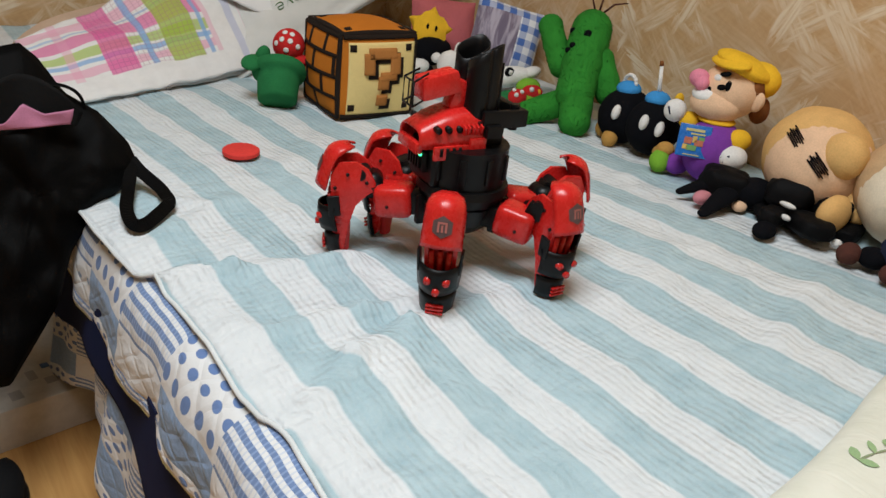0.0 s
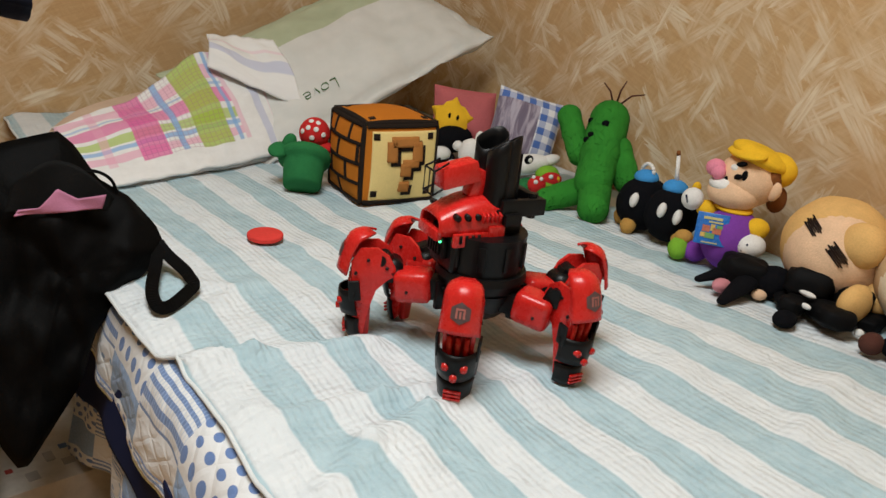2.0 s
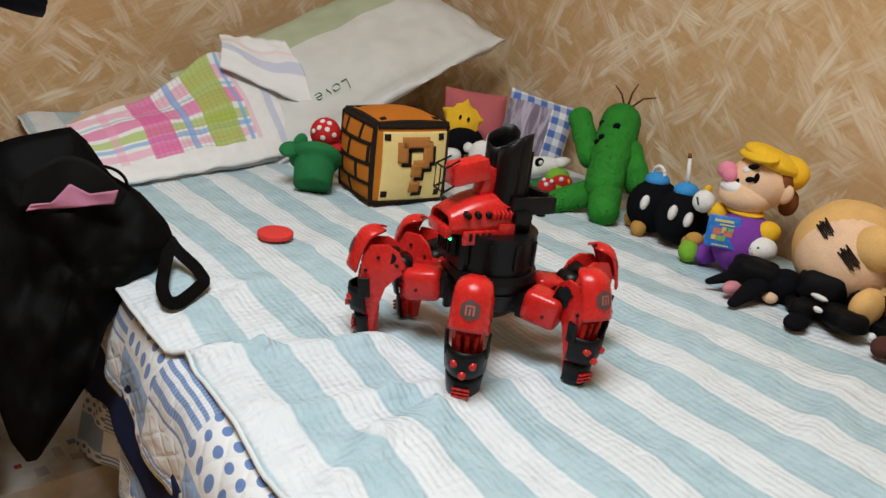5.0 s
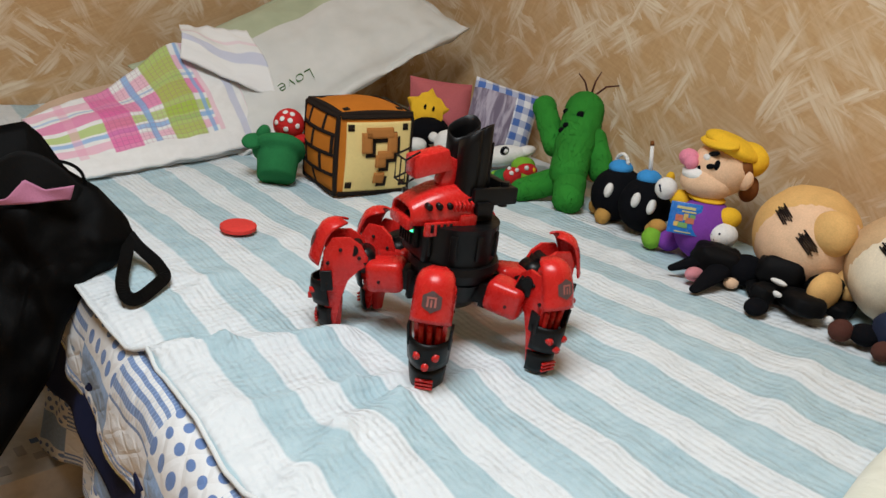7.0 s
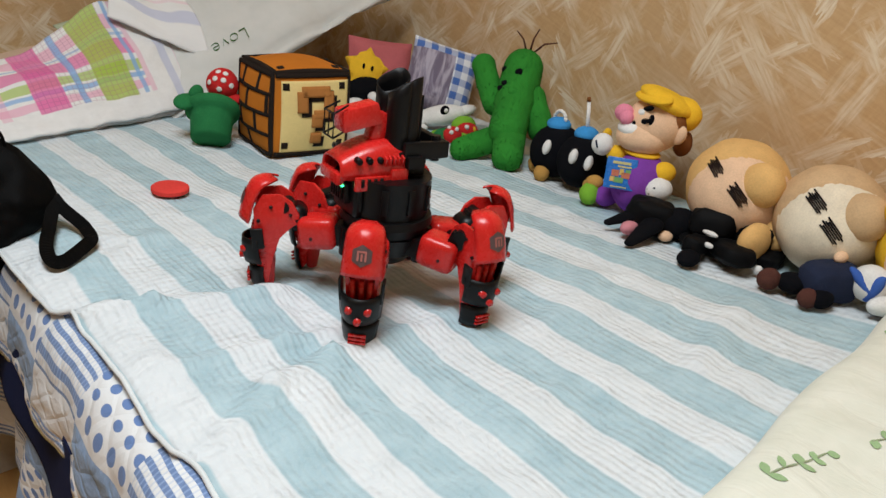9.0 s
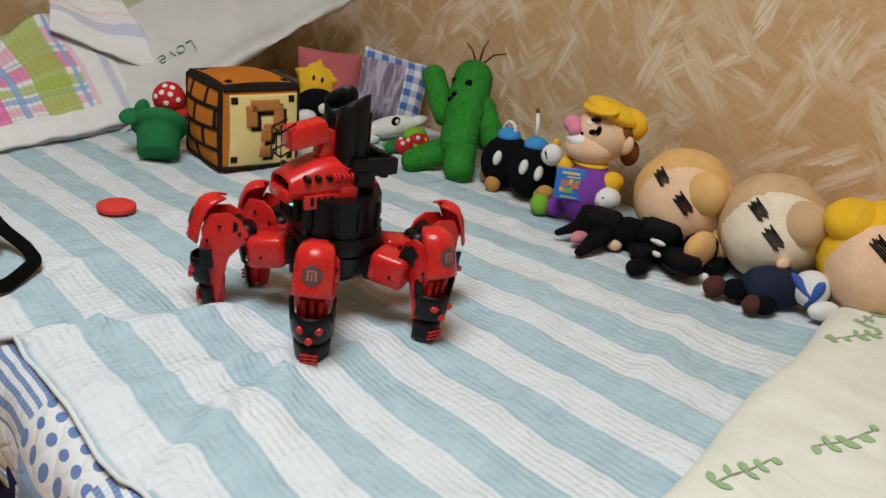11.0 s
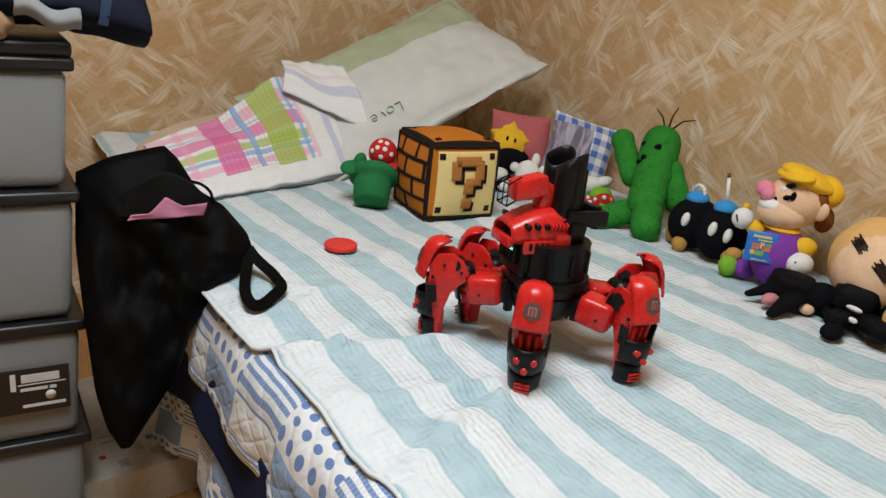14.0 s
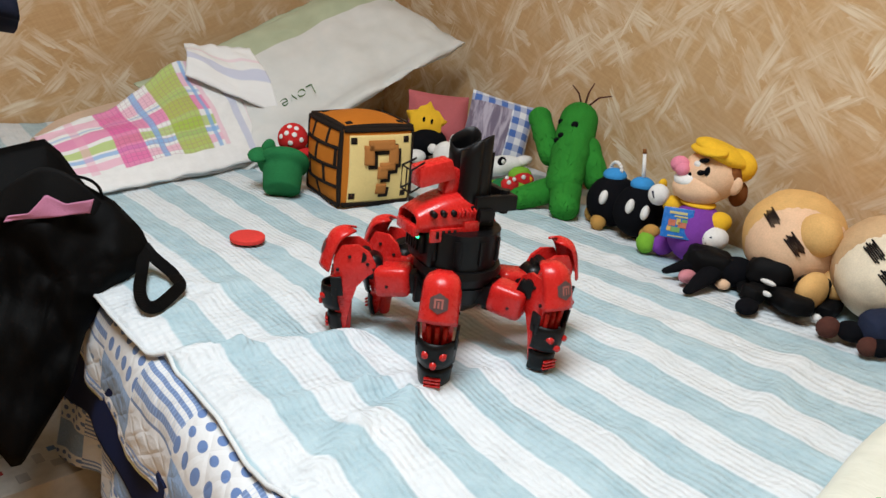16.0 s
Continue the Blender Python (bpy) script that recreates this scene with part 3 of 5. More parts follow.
PILLOW = basis((1.095, 2.008, 0.722), (0.93, 0.10, 0.42), (-0.08, 0.36, 0.15))
green_thread = fabric("green_thread", (0.10, 0.22, 0.07), 500)
pillow = as_thing("pillow", cushion((0.80, 0.45), 0.100, Matrix.Identity(4), 0.020, 60, 48, 0.010), two_tone_linen(), "off-white and sage green pillow leaning in the corner on the bed", "pillow", PILLOW)


def lettering(name, text, size, material, m, parent, depth=0.0020):
    curve = bpy.data.curves.new(name, "FONT")
    curve.body, curve.size, curve.extrude, curve.align_x, curve.align_y = text, size, depth, "CENTER", "CENTER"
    curve.offset, curve.shear = -0.0021, 0.35
    ob = new(name, curve)
    dg = bpy.context.evaluated_depsgraph_get()
    me = bpy.data.meshes.new_from_object(ob.evaluated_get(dg))
    bpy.data.objects.remove(ob)
    ob = new(name, me)
    me.materials.clear()
    me.materials.append(material)
    ob.parent, ob.matrix_local = parent, m
    return ob


lettering("lettering", "Love", 0.056, green_thread, pose(-0.120, -0.0475, -0.135, 90, 0, 0) @ pose(0, 0, 0, 0, 0, 180), pillow)


def plaid_towel():
    n = Nodes("plaid_towel_cotton")
    uv = n.add("ShaderNodeUVMap").outputs[0]
    p = n.parts_of(uv)
    t = n.ramp(n.noise(uv, 40, 3), 0.3, 0.7)
    col = n.mix(t, (0.76, 0.76, 0.75), (0.82, 0.82, 0.81))

    def band(axis, a, b, tint, power, under):
        m = n.math("MULTIPLY", n.ramp(p[axis], a, a + 0.003), n.ramp(p[axis], b - 0.003, b, 1.0, 0.0))
        if axis == 0 and a < 0.45:
            m = n.math("MULTIPLY", m, n.ramp(p[1], 0.068, 0.072))
        if axis == 1:
            m = n.math("MULTIPLY", m, n.ramp(p[0], 0.445, 0.450, 1.0, 0.0))
        return n.mix(n.math("MULTIPLY", m, power), under, tint)

    pink, lime, sky, rose = (0.72, 0.10, 0.34), (0.36, 0.50, 0.05), (0.22, 0.42, 0.72), (0.78, 0.36, 0.50)
    for axis, a, b, tint, power in (
        (1, 0.085, 0.115, rose, 0.7), (1, 0.125, 0.145, sky, 0.8), (1, 0.150, 0.185, lime, 0.75), (1, 0.20, 0.265, pink, 0.75), (1, 0.275, 0.29, sky, 0.6), (1, 0.305, 0.365, rose, 0.7),
        (0, 0.075, 0.10, rose, 0.5), (0, 0.16, 0.235, pink, 0.8), (0, 0.265, 0.285, sky, 0.85), (0, 0.32, 0.41, lime, 0.85), (0, 0.425, 0.44, sky, 0.8), (0, 0.445, 0.462, rose, 0.5), (0, 0.505, 0.530, (0.42, 0.46, 0.66), 0.6), (0, 0.545, 0.555, rose, 0.3),
    ):
        col = band(axis, a, b, tint, power, col)
    grid = n.math("MAXIMUM", n.math("SINE", n.math("MULTIPLY", p[0], 2 * math.pi / 0.014)), n.math("SINE", n.math("MULTIPLY", p[1], 2 * math.pi / 0.014)))
    inside = n.math("MULTIPLY", n.math("MULTIPLY", n.ramp(p[0], 0.158, 0.162), n.ramp(p[1], 0.068, 0.072)), n.ramp(p[0], 0.41, 0.414, 1.0, 0.0))
    col = n.mix(n.math("MULTIPLY", n.math("MULTIPLY", n.ramp(grid, 0.85, 0.95), inside), 0.35), col, (0.35, 0.10, 0.22))
    nrm = n.bump(n.noise(uv, 1100, 2), 0.4, 0.0012)
    nrm = n.bump(n.noise(uv, 30, 3), 0.4, 0.005, nrm)
    return n.finish(col, 0.95, nrm, Sheen_Weight=0.2)


def folded_towel(u, v):
    # u from the window-side hem to the pillow, v from the bed up over the stack
    low = Vector((0.385, 1.61, 0.515)).lerp(Vector((0.93, 1.80, 0.525)), u)
    mid = Vector((0.375, 1.77, 0.572)).lerp(Vector((0.92, 1.93, 0.655)), u)
    top = Vector((0.375, 1.88, 0.580)).lerp(Vector((0.88, 2.06, 0.755)), u)
    p = low.lerp(mid, v * 2) if v < 0.5 else mid.lerp(top, v * 2 - 1)
    p = p.lerp(low.lerp(mid, v).lerp(mid.lerp(top, v), v), 0.6)
    p.z += 0.035 * math.exp(-(((u - 0.66) / 0.10) ** 2)) * max(0.0, v - 0.45) / 0.55
    p.z += 0.010 * noise.noise(Vector((u * 4, v * 3, 1))) + 0.004 * noise.noise(Vector((u * 13, v * 9, 4)))
    p.z -= 0.014 * math.sin(math.pi * min(1.0, u * 1.25)) * v ** 2
    # crumples that run down from the turned corner
    p.z += 0.007 * math.sin(u * 19 + v * 5) * math.exp(-(((u - 0.55) / 0.30) ** 2)) * v
    p.y += 0.010 * noise.noise(Vector((u * 5, v * 5, 8)))
    return p


towel = thing("plaid_towel", "folded white towel with pink, lime and blue plaid on the bed", "towel")
plaid = plaid_towel()
with_uv(part("top_fold", sheet(70, 50, folded_towel, 0.006), plaid, towel), 0.60, 0.40, 70, 50)


def under_fold(u, v):
    p = Vector(folded_towel(u, v * 0.98))
    return p + Vector((0.004, 0.016 * (1 - v), -0.014 - 0.003 * math.sin(u * 9)))


with_uv(part("lower_fold", sheet(50, 36, under_fold, 0.006), fabric("white_terry", (0.74, 0.74, 0.73), 600), towel, "white hem of the lower layer"), 0.60, 0.40, 50, 36)


def flap(u, v):
    a = Vector((0.740, 1.955, 0.690)).lerp(Vector((0.945, 1.842, 0.605)), u)
    b = Vector((0.775, 2.070, 0.752)).lerp(Vector((0.925, 2.000, 0.752)), u)
    p = a.lerp(b, v)
    p.z += 0.012 + 0.020 * math.sin(math.pi * min(1.0, v * 1.1)) * (0.5 + 0.5 * math.sin(u * 7 + 1)) + 0.005 * noise.noise(Vector((u * 6, v * 6, 2)))
    p.y -= 0.018 * math.sin(math.pi * v)
    return p


flap_ob = with_uv(part("turned_flap", sheet(40, 24, flap, 0.005), plaid, towel, "turned-back corner flap"), 0.14, 0.06, 40, 24)
for spot in flap_ob.data.uv_layers[0].data:
    spot.uv = (0.462 + spot.uv[1] * 2.0, 0.02 + spot.uv[0] * 0.2)
# what the towel is heaped on
as_thing("bolster", ball((0.66, 2.08, 0.540), (0.26, 0.18, 0.046), (4, -10, 12), 32, 0.05, 0.8), fabric("pale_peach_cotton", (0.66, 0.50, 0.38), 700), "low peach-coloured cushion under the plaid towel on the bed", "cushion")

dusty_pink = fabric("dusty_pink_corduroy", (0.50, 0.13, 0.14), 300)
as_thing("pink_cushion", cushion((0.175, 0.175), 0.07, Matrix.Identity(4), 0.006, 28, 28), dusty_pink, "small dusty pink corduroy cushion behind the plush toys", "cushion", basis((1.365, 1.735, 0.600), (0.72, -0.28, -0.06), (0.05, 0.45, 0.95)))


def gingham():
    n = Nodes("gingham_print")
    p = n.parts_of(n.coords())
    a = n.math("GREATER_THAN", n.math("FRACT", n.math("DIVIDE", n.math("ADD", p[0], 1.0), 0.036)), 0.5)
    b = n.math("GREATER_THAN", n.math("FRACT", n.math("DIVIDE", n.math("ADD", p[2], 1.0), 0.036)), 0.5)
    col = n.mix(n.math("MULTIPLY", n.math("ADD", a, b), 0.5), (0.72, 0.74, 0.78), (0.06, 0.14, 0.42))
    panel = n.math("MULTIPLY", n.math("LESS_THAN", p[0], 0.022), n.math("LESS_THAN", p[2], 0.062))
    streak = n.noise(n.scaled(n.coords(), (60, 20, 12)), 1.0, 3, 0.6, 0.8)
    col = n.mix(panel, col, n.mix(n.ramp(streak, 0.4, 0.6), (0.16, 0.13, 0.19), (0.42, 0.38, 0.46)))
    return n.finish(col, 0.85, n.bump(n.noise(n.coords(), 800, 2), 0.2, 0.0008), Sheen_Weight=0.1)


as_thing("gingham_cushion", cushion((0.18, 0.18), 0.065, Matrix.Identity(4), 0.005, 28, 28), gingham(), "blue and white gingham cushion with a faded grey print", "cushion", basis((1.450, 1.580, 0.612), (0.80, -0.50, -0.20), (0.22, 0.30, 0.93)))

# ---- question block plush ----
BLOCK = pose(0.982, 1.495, BED + 0.003, 0, 0, -3)
block_orange = fabric("orange_plush", (0.52, 0.165, 0.018), 500, patch=14)
block_cream = fabric("cream_plush", (0.80, 0.62, 0.26), 500)
block_brown = fabric("brown_felt", (0.42, 0.17, 0.045), 500)
block_black = fabric("black_felt", (0.018, 0.012, 0.009), 500)
SIDE = 0.176


def bulged(x, z, side=SIDE, high=0.019):
    """How far a stuffed face stands out at a place on it."""
    a, b = 2 * x / side, 2 * z / side
    return high * max(0.0, 1 - a * a) * max(0.0, 1 - b * b)


def stuffed_cube(side, bulge, radius):
    bm = bmesh.new()
    n = 18
    verts = {}

    def at(i, j, k):
        key = (i, j, k)
        if key not in verts:
            c = Vector((2 * i / n - 1, 2 * j / n - 1, 2 * k / n - 1))
            p = c * side / 2
            inner = Vector([max(-side / 2 + radius, min(side / 2 - radius, v)) for v in p])
            off = p - inner
            if off.length > 1e-6:
                p = inner + off.normalized() * radius
            for ax in range(3):
                if abs(c[ax]) > 0.999:
                    o = [q for q in range(3) if q != ax]
                    p[ax] += math.copysign(bulge * (1 - c[o[0]] ** 2) * (1 - c[o[1]] ** 2), c[ax])
            verts[key] = bm.verts.new(p + Vector((0, 0, side / 2)))
        return verts[key]

    for ax in range(3):
        for end in (0, n):
            for a in range(n):
                for b in range(n):
                    quad = []
                    for da, db in ((0, 0), (1, 0), (1, 1), (0, 1)):
                        idx = [0, 0, 0]
                        idx[ax] = end
                        idx[(ax + 1) % 3], idx[(ax + 2) % 3] = a + da, b + db
                        quad.append(at(*idx))
                    bm.faces.new(quad)
    return bm


def applique(cells, material_side, lift=0.0016):
    """Felt pieces on one face, given as rectangles (x, z, width, height) about its middle, following its bulge."""
    bm = bmesh.new()
    for x, z, w, h in cells:
        nx, nz = max(2, int(w / 0.005)), max(2, int(h / 0.005))
        grid = [[bm.verts.new((x - w / 2 + w * i / nx, -SIDE / 2 - bulged(x - w / 2 + w * i / nx, z - h / 2 + h * j / nz) - lift, z - h / 2 + h * j / nz + SIDE / 2)) for j in range(nz + 1)] for i in range(nx + 1)]
        back = [[bm.verts.new(v.co + Vector((0, lift + 0.004, 0))) for v in row] for row in grid]
        for i in range(nx):
            for j in range(nz):
                bm.faces.new((grid[i][j], grid[i + 1][j], grid[i + 1][j + 1], grid[i][j + 1]))
        rim = [(i, 0) for i in range(nx)] + [(nx, j) for j in range(nz)] + [(i, nz) for i in range(nx, 0, -1)] + [(0, j) for j in range(nz, 0, -1)]
        for (a, b), (c, d) in zip(rim, rim[1:] + rim[:1]):
            bm.faces.new((grid[a][b], back[a][b], back[c][d], grid[c][d]))
    return bm


block = thing("block_cushion", "orange and cream stuffed cube cushion with a felt question mark", "cushion", BLOCK)
part("body", stuffed_cube(SIDE, 0.019, 0.013), block_orange, block)
K = SIDE / 17.0


def cell(c, r, w=1, h=1):
    """Cells of a 16 x 16 pattern, counted from the top left, as rectangles."""
    return ((c + w / 2 - 8) * K, (8 - r - h / 2) * K, w * K, h * K)


part("front_panel", applique([cell(1.0, 1.0, 14.6, 14.4)], block, 0.0014), block_cream, block, "cream front panel")
for q in (cell(0, -0.35, 16, 0.75), cell(0, 15.3, 16, 0.9), cell(15.55, 0.2, 0.6, 15.4)):
    o = part("edging", applique([q], block, 0.0026), block_black, block, "black edging")
for q in (cell(1.2, 1.4, 1.3, 1.3), cell(13.4, 1.4, 1.3, 1.3), cell(1.2, 13.2, 1.3, 1.3), cell(13.4, 13.2, 1.3, 1.3)):
    o = part("corner_dot", applique([q], block, 0.0028), block_black, block, "small black felt square")
mark = [(4, 3, 2, 4), (5, 2, 6, 2), (9.6, 3, 2.2, 4), (7.4, 6.6, 3.6, 1.6), (7.0, 7.4, 2.2, 2.6), (7.0, 11.2, 2.2, 2.2)]
part("mark_shadow", applique([cell(c + 0.9, r + 0.9, w, h) for c, r, w, h in mark], block, 0.0034), block_black, block, "black shadow of the mark")
part("question_mark", applique([cell(*q) for q in mark], block, 0.0070), block_brown, block, "brown felt question mark")
bricks = [cell(0, r, 16, 0.7) for r in (3.5, 7.6, 11.7)] + [cell(c, r, 0.7, 3.5) for c, r in ((4, 0.4), (11, 0.4), (7.5, 4.2), (14.5, 4.2), (4, 8.3), (11, 8.3), (7.5, 12.4))]
bricks += [cell(0, -0.3, 16, 0.7), cell(0, 15.6, 16, 0.7), cell(15.6, 0, 0.7, 16), cell(-0.3, 0, 0.7, 16)]
for q in bricks:
    o = part("brick_line", applique([q], block, 0.0022), block_black, block, "black stitched line")
    o.matrix_local = pose(0, 0, 0, 0, 0, -90)
for q in (cell(0, -0.3, 16, 0.8), cell(0, 15.5, 16, 0.8), cell(-0.3, 0, 0.8, 16), cell(15.5, 0, 0.8, 16), cell(1.4, 13.4, 1.2, 1.1), cell(13.4, 13.4, 1.2, 1.1), cell(1.4, 1.6, 1.2, 1.1), cell(13.4, 1.6, 1.2, 1.1)):
    o = part("top_line", applique([q], block, 0.0022), block_black, block, "black edging on the top")
    o.matrix_local = pose(0, 0, SIDE / 2, -90, 0, 0) @ pose(0, 0, -SIDE / 2)

# ---- walking robot ----
# local axes: x to the side, y away from its front leg, z up
RX, RY = Vector((0.78, -0.6258, 0)), Vector((0.6258, 0.78, 0))
ROBOT = Matrix(((RX.x, RY.x, 0, 0.742), (RX.y, RY.y, 0, 0.797), (0, 0, 1, BED + 0.002), (0, 0, 0, 1)))
robot = thing("toy_robot", "red and black six-legged plastic toy robot standing on the bed", "toy robot", ROBOT)


def shell_plate(length, width0, width1, bow, thick, n=10, m=10, crown=0.3, dome=False):
    """A curved armour plate: x across, z down its length, bowed out along -y."""
    def at(u, v):
        w = width0 + (width1 - width0) * v
        tip = math.sqrt(max(0.0, 1 - (1 - min(1.0, v / 0.28)) ** 2)) * 0.62 + 0.38 if dome else 1.0
        x = (u - 0.5) * w * tip
        side = (2 * u - 1)
        lean = 0.9 * bow * (1 - min(1.0, v / 0.28)) ** 2 if dome else 0.0
        return Vector((x, -bow * (1 - abs(side) ** 2.4) * (0.45 + 0.55 * tip) + lean - crown * bow * math.sin(math.pi * min(1.0, v * 1.05)), -v * length))
    return sheet(n, m, at, thick)


def robot_leg(hip_angle, foot, knee_up=0.112, twist=0.0):
    """One leg: hip block, link, thigh, armour, and a tapering shin on its toe."""
    a = radians(hip_angle)
    foot = Vector((foot[0], foot[1], 0.0))
    hip = Vector((math.cos(a) * 0.050, math.sin(a) * 0.050, 0.092))
    out = Vector((foot.x - hip.x, foot.y - hip.y, 0))
    reach = out.length
    out.normalize()
    turn = math.atan2(out.y, out.x) + math.pi / 2
    m = Matrix.Translation(hip) @ Matrix.Rotation(turn, 4, "Z")
    leg = new("leg")
    leg.empty_display_size = 0.01
    leg.parent, leg.matrix_local = robot, m
    R = reach  # in leg axes, -y points outward
    kz = knee_up - hip.z
    # hip block and its rounded red cover
    sharp(part("hip_block", box((0.030, 0.040, 0.030), pose(0, -0.004, 0), 0.004), black_plastic, leg))
    cover_bm = box((0.044, 0.052, 0.044), pose(0, -0.038, -0.001, 8), 0.011, segments=3)
    sharp(part("hip_cover", cover_bm, red_plastic, leg, "glossy red hip cover"), 50)
    for sx in (-1, 1):
        part("screw", rod((sx * 0.0215, -0.044, -0.006), (sx * 0.0235, -0.044, -0.006), 0.0022, None, 8), black_plastic, leg)
    # link to the thigh
    link = bmesh.new()
    add_rod(link, (0, -0.050, 0.002), (0, -R + 0.022, kz + 0.004), 0.0105)
    add_box(link, (0.021, 0.024, 0.020), pose(0, -R + 0.030, kz + 0.002, 20), 0.003)
    add_rod(link, (-0.014, -R + 0.026, kz + 0.010), (0.014, -R + 0.026, kz + 0.010), 0.0085)
    sharp(part("link", link, black_plastic, leg))
    # thigh and shin: one red side plate on each flank, narrowing to the toe
    shift = R - 0.118
    outline = [(0.074, 0.112), (0.084, 0.130), (0.100, 0.140), (0.124, 0.138), (0.135, 0.118), (0.133, 0.092), (0.128, 0.055), (0.123, 0.012), (0.118, 0.003), (0.111, 0.012), (0.108, 0.050), (0.100, 0.078), (0.086, 0.094), (0.074, 0.100)]
    for sx in (-1, 1):
        plate = prism(outline, 0.005, 0.0011)
        for v in plate.verts:
            narrow = 1.0 - 0.30 * max(0.0, 1 - v.co.z / 0.10)
            v.co = Vector((sx * 0.0180 * narrow + v.co.y, -v.co.x - shift, v.co.z - hip.z))
        side_plate = sharp(part("side_plate", plate, red_plastic, leg), 40)
        for u, z in ((0.086, 0.112), (0.128, 0.102), (0.112, 0.122)):
            part("rivet", rod((sx * 0.0195, -u - shift, z - hip.z), (sx * 0.0222, -u - shift, z - hip.z), 0.0024, None, 8), black_plastic, side_plate)
        for k in range(4):
            z = 0.066 - k * 0.010
            part("rib", box((0.0012, 0.016 - 0.002 * k, 0.0022), pose(sx * (0.0180 * (1 - 0.30 * (1 - z / 0.10)) + 0.0028), -0.1235 - shift, z - hip.z), 0.0004), red_matte, side_plate)
    part("knee_joint", rod((-0.0165, -0.078 - shift, 0.106 - hip.z), (0.0165, -0.078 - shift, 0.106 - hip.z), 0.0150, None, 18), black_plastic, leg)
    # armour over the knee, tilted out, with its badge
    tilt = pose(0, -R + 0.002, 0.160 - hip.z, -21)
    armour = part("armour", shell_plate(0.066, 0.042, 0.047, 0.014, 0.0030, 14, 12, dome=True), red_plastic, leg, "curved red armour plate")
    armour.matrix_local = tilt
    def on_plate(x, z, lift):
        w, v = 0.042 + 0.005 * (-z / 0.066), -z / 0.066
        return Vector((x, -0.014 * (1 - abs(2 * x / w) ** 2.4) - 0.0042 * math.sin(math.pi * min(1.0, v * 1.05)) - lift, z))

    hexa = bmesh.new()
    rings = [[hexa.verts.new(on_plate(r * math.sin(k * math.tau / 24) * h, -0.040 + r * math.cos(k * math.tau / 24) * h, 0.0042)) for k in range(24) for h in (math.cos(math.pi / 6) / math.cos((k * math.tau / 24) % (math.pi / 3) - math.pi / 6),)] for r in (0.0005, 0.005, 0.009, 0.0135)]
    for p, q in zip(rings, rings[1:]):
        for k in range(24):
            hexa.faces.new((p[k], p[(k + 1) % 24], q[(k + 1) % 24], q[k]))
    badge = part("badge", hexa, grey_badge, armour, "dark hexagonal badge", False)
    for x, z, w, h in ((-0.0046, -0.041, 0.0024, 0.0105), (0.0, -0.042, 0.0024, 0.0085), (0.0046, -0.041, 0.0024, 0.0105), (0.0, -0.0352, 0.0116, 0.0024)):
        bar = bmesh.new()
        quad = [bar.verts.new(on_plate(x + i * w / 2, z + j * h / 2, 0.0050)) for i, j in ((-1, -1), (1, -1), (1, 1), (-1, 1))]
        bar.faces.new(quad)
        part("badge_bar", bar, badge_bar, armour, "", False)
    # shin: red frame, three rods, black knee guard and toe guard
    drop = kz + hip.z
    top = Vector((0, -R - 0.010, kz + 0.006))
    toe = Vector((0, -R + 0.004, -hip.z + 0.002))
    axis = toe - top
    sm = Matrix.Translation(top) @ (Matrix.Rotation(math.atan2(axis.y, -axis.z), 4, "X"))
    L = axis.length
    shin = new("shin")
    shin.empty_display_size = 0.01
    shin.parent, shin.matrix_local = leg, sm
    frame_bm = bmesh.new()
    add_box(frame_bm, (0.029, 0.020, L * 0.60), pose(0, 0.006, -L * 0.42), 0.003, 0, (0.72, 0.7))
    add_box(frame_bm, (0.024, 0.020, L * 0.34), pose(0, 0.004, -L * 0.83), 0.003, 0, (0.55, 0.5))
    sharp(part("shin_frame", frame_bm, red_matte, shin))
    for k in (-1, 0, 1):
        part("shin_rod", rod((k * 0.011, -0.010, -L * 0.22), (k * 0.009, -0.008, -L * 0.74), 0.0034, None, 8), red_plastic, shin)
    guard = part("knee_guard", shell_plate(0.036, 0.052, 0.046, 0.022, 0.003, 12, 4, 0.1), black_plastic, shin)
    guard.matrix_local = pose(0, -0.003, -L * 0.36)
    part("guard_disc", rod((0, 0.002, 0), (0, 0.016, 0), 0.016, 0.014, 20), black_plastic, shin).matrix_local = pose(0, 0.0, -L * 0.48)
    for sx in (-1, 1):
        part("ear", box((0.004, 0.016, 0.030), pose(sx * 0.0255, -0.002, 0.002, 0, sx * 4), 0.0015), black_plastic, guard)
    for x, z in ((-0.0115, -0.016), (0.0115, -0.016), (0, -0.029)):
        part("bolt", rod((x, -0.012, z), (x, -0.0275 - (0.0035 if x == 0 else 0), z), 0.0050, 0.0044, 12), red_plastic, guard)
    cuff = part("toe_guard", shell_plate(0.030, 0.043, 0.036, 0.018, 0.003, 12, 4, 0.1), black_plastic, shin)
    cuff.matrix_local = pose(0, -0.001, -L * 0.72)
    for k in range(3):
        part("toe_slat", box((0.022, 0.004, 0.0028), pose(0, -0.0236, -0.012 - k * 0.0052), 0.0008), red_plastic, cuff)
    part("toe", rod((0, 0.001, -L * 0.86), (0, 0.0015, -L + 0.001), 0.009, 0.0055, 12), black_plastic, shin)
    # all pieces become direct parts of the leg; the knee turns on its upright axis
    swivel = Matrix.Translation((0, -R, 0)) @ Matrix.Rotation(radians(twist), 4, "Z") @ Matrix.Translation((0, R, 0))
    still = ("hip_block", "hip_cover", "screw", "link")

    def gather(ob, m):
        for child in list(ob.children):
            place = m @ child.matrix_basis
            if ob == leg and not child.name.startswith(still):
                place = swivel @ place
            gather(child, place)
            child.parent, child.matrix_basis = leg, place

    gather(leg, Matrix.Identity(4))
    bpy.data.objects.remove(shin)
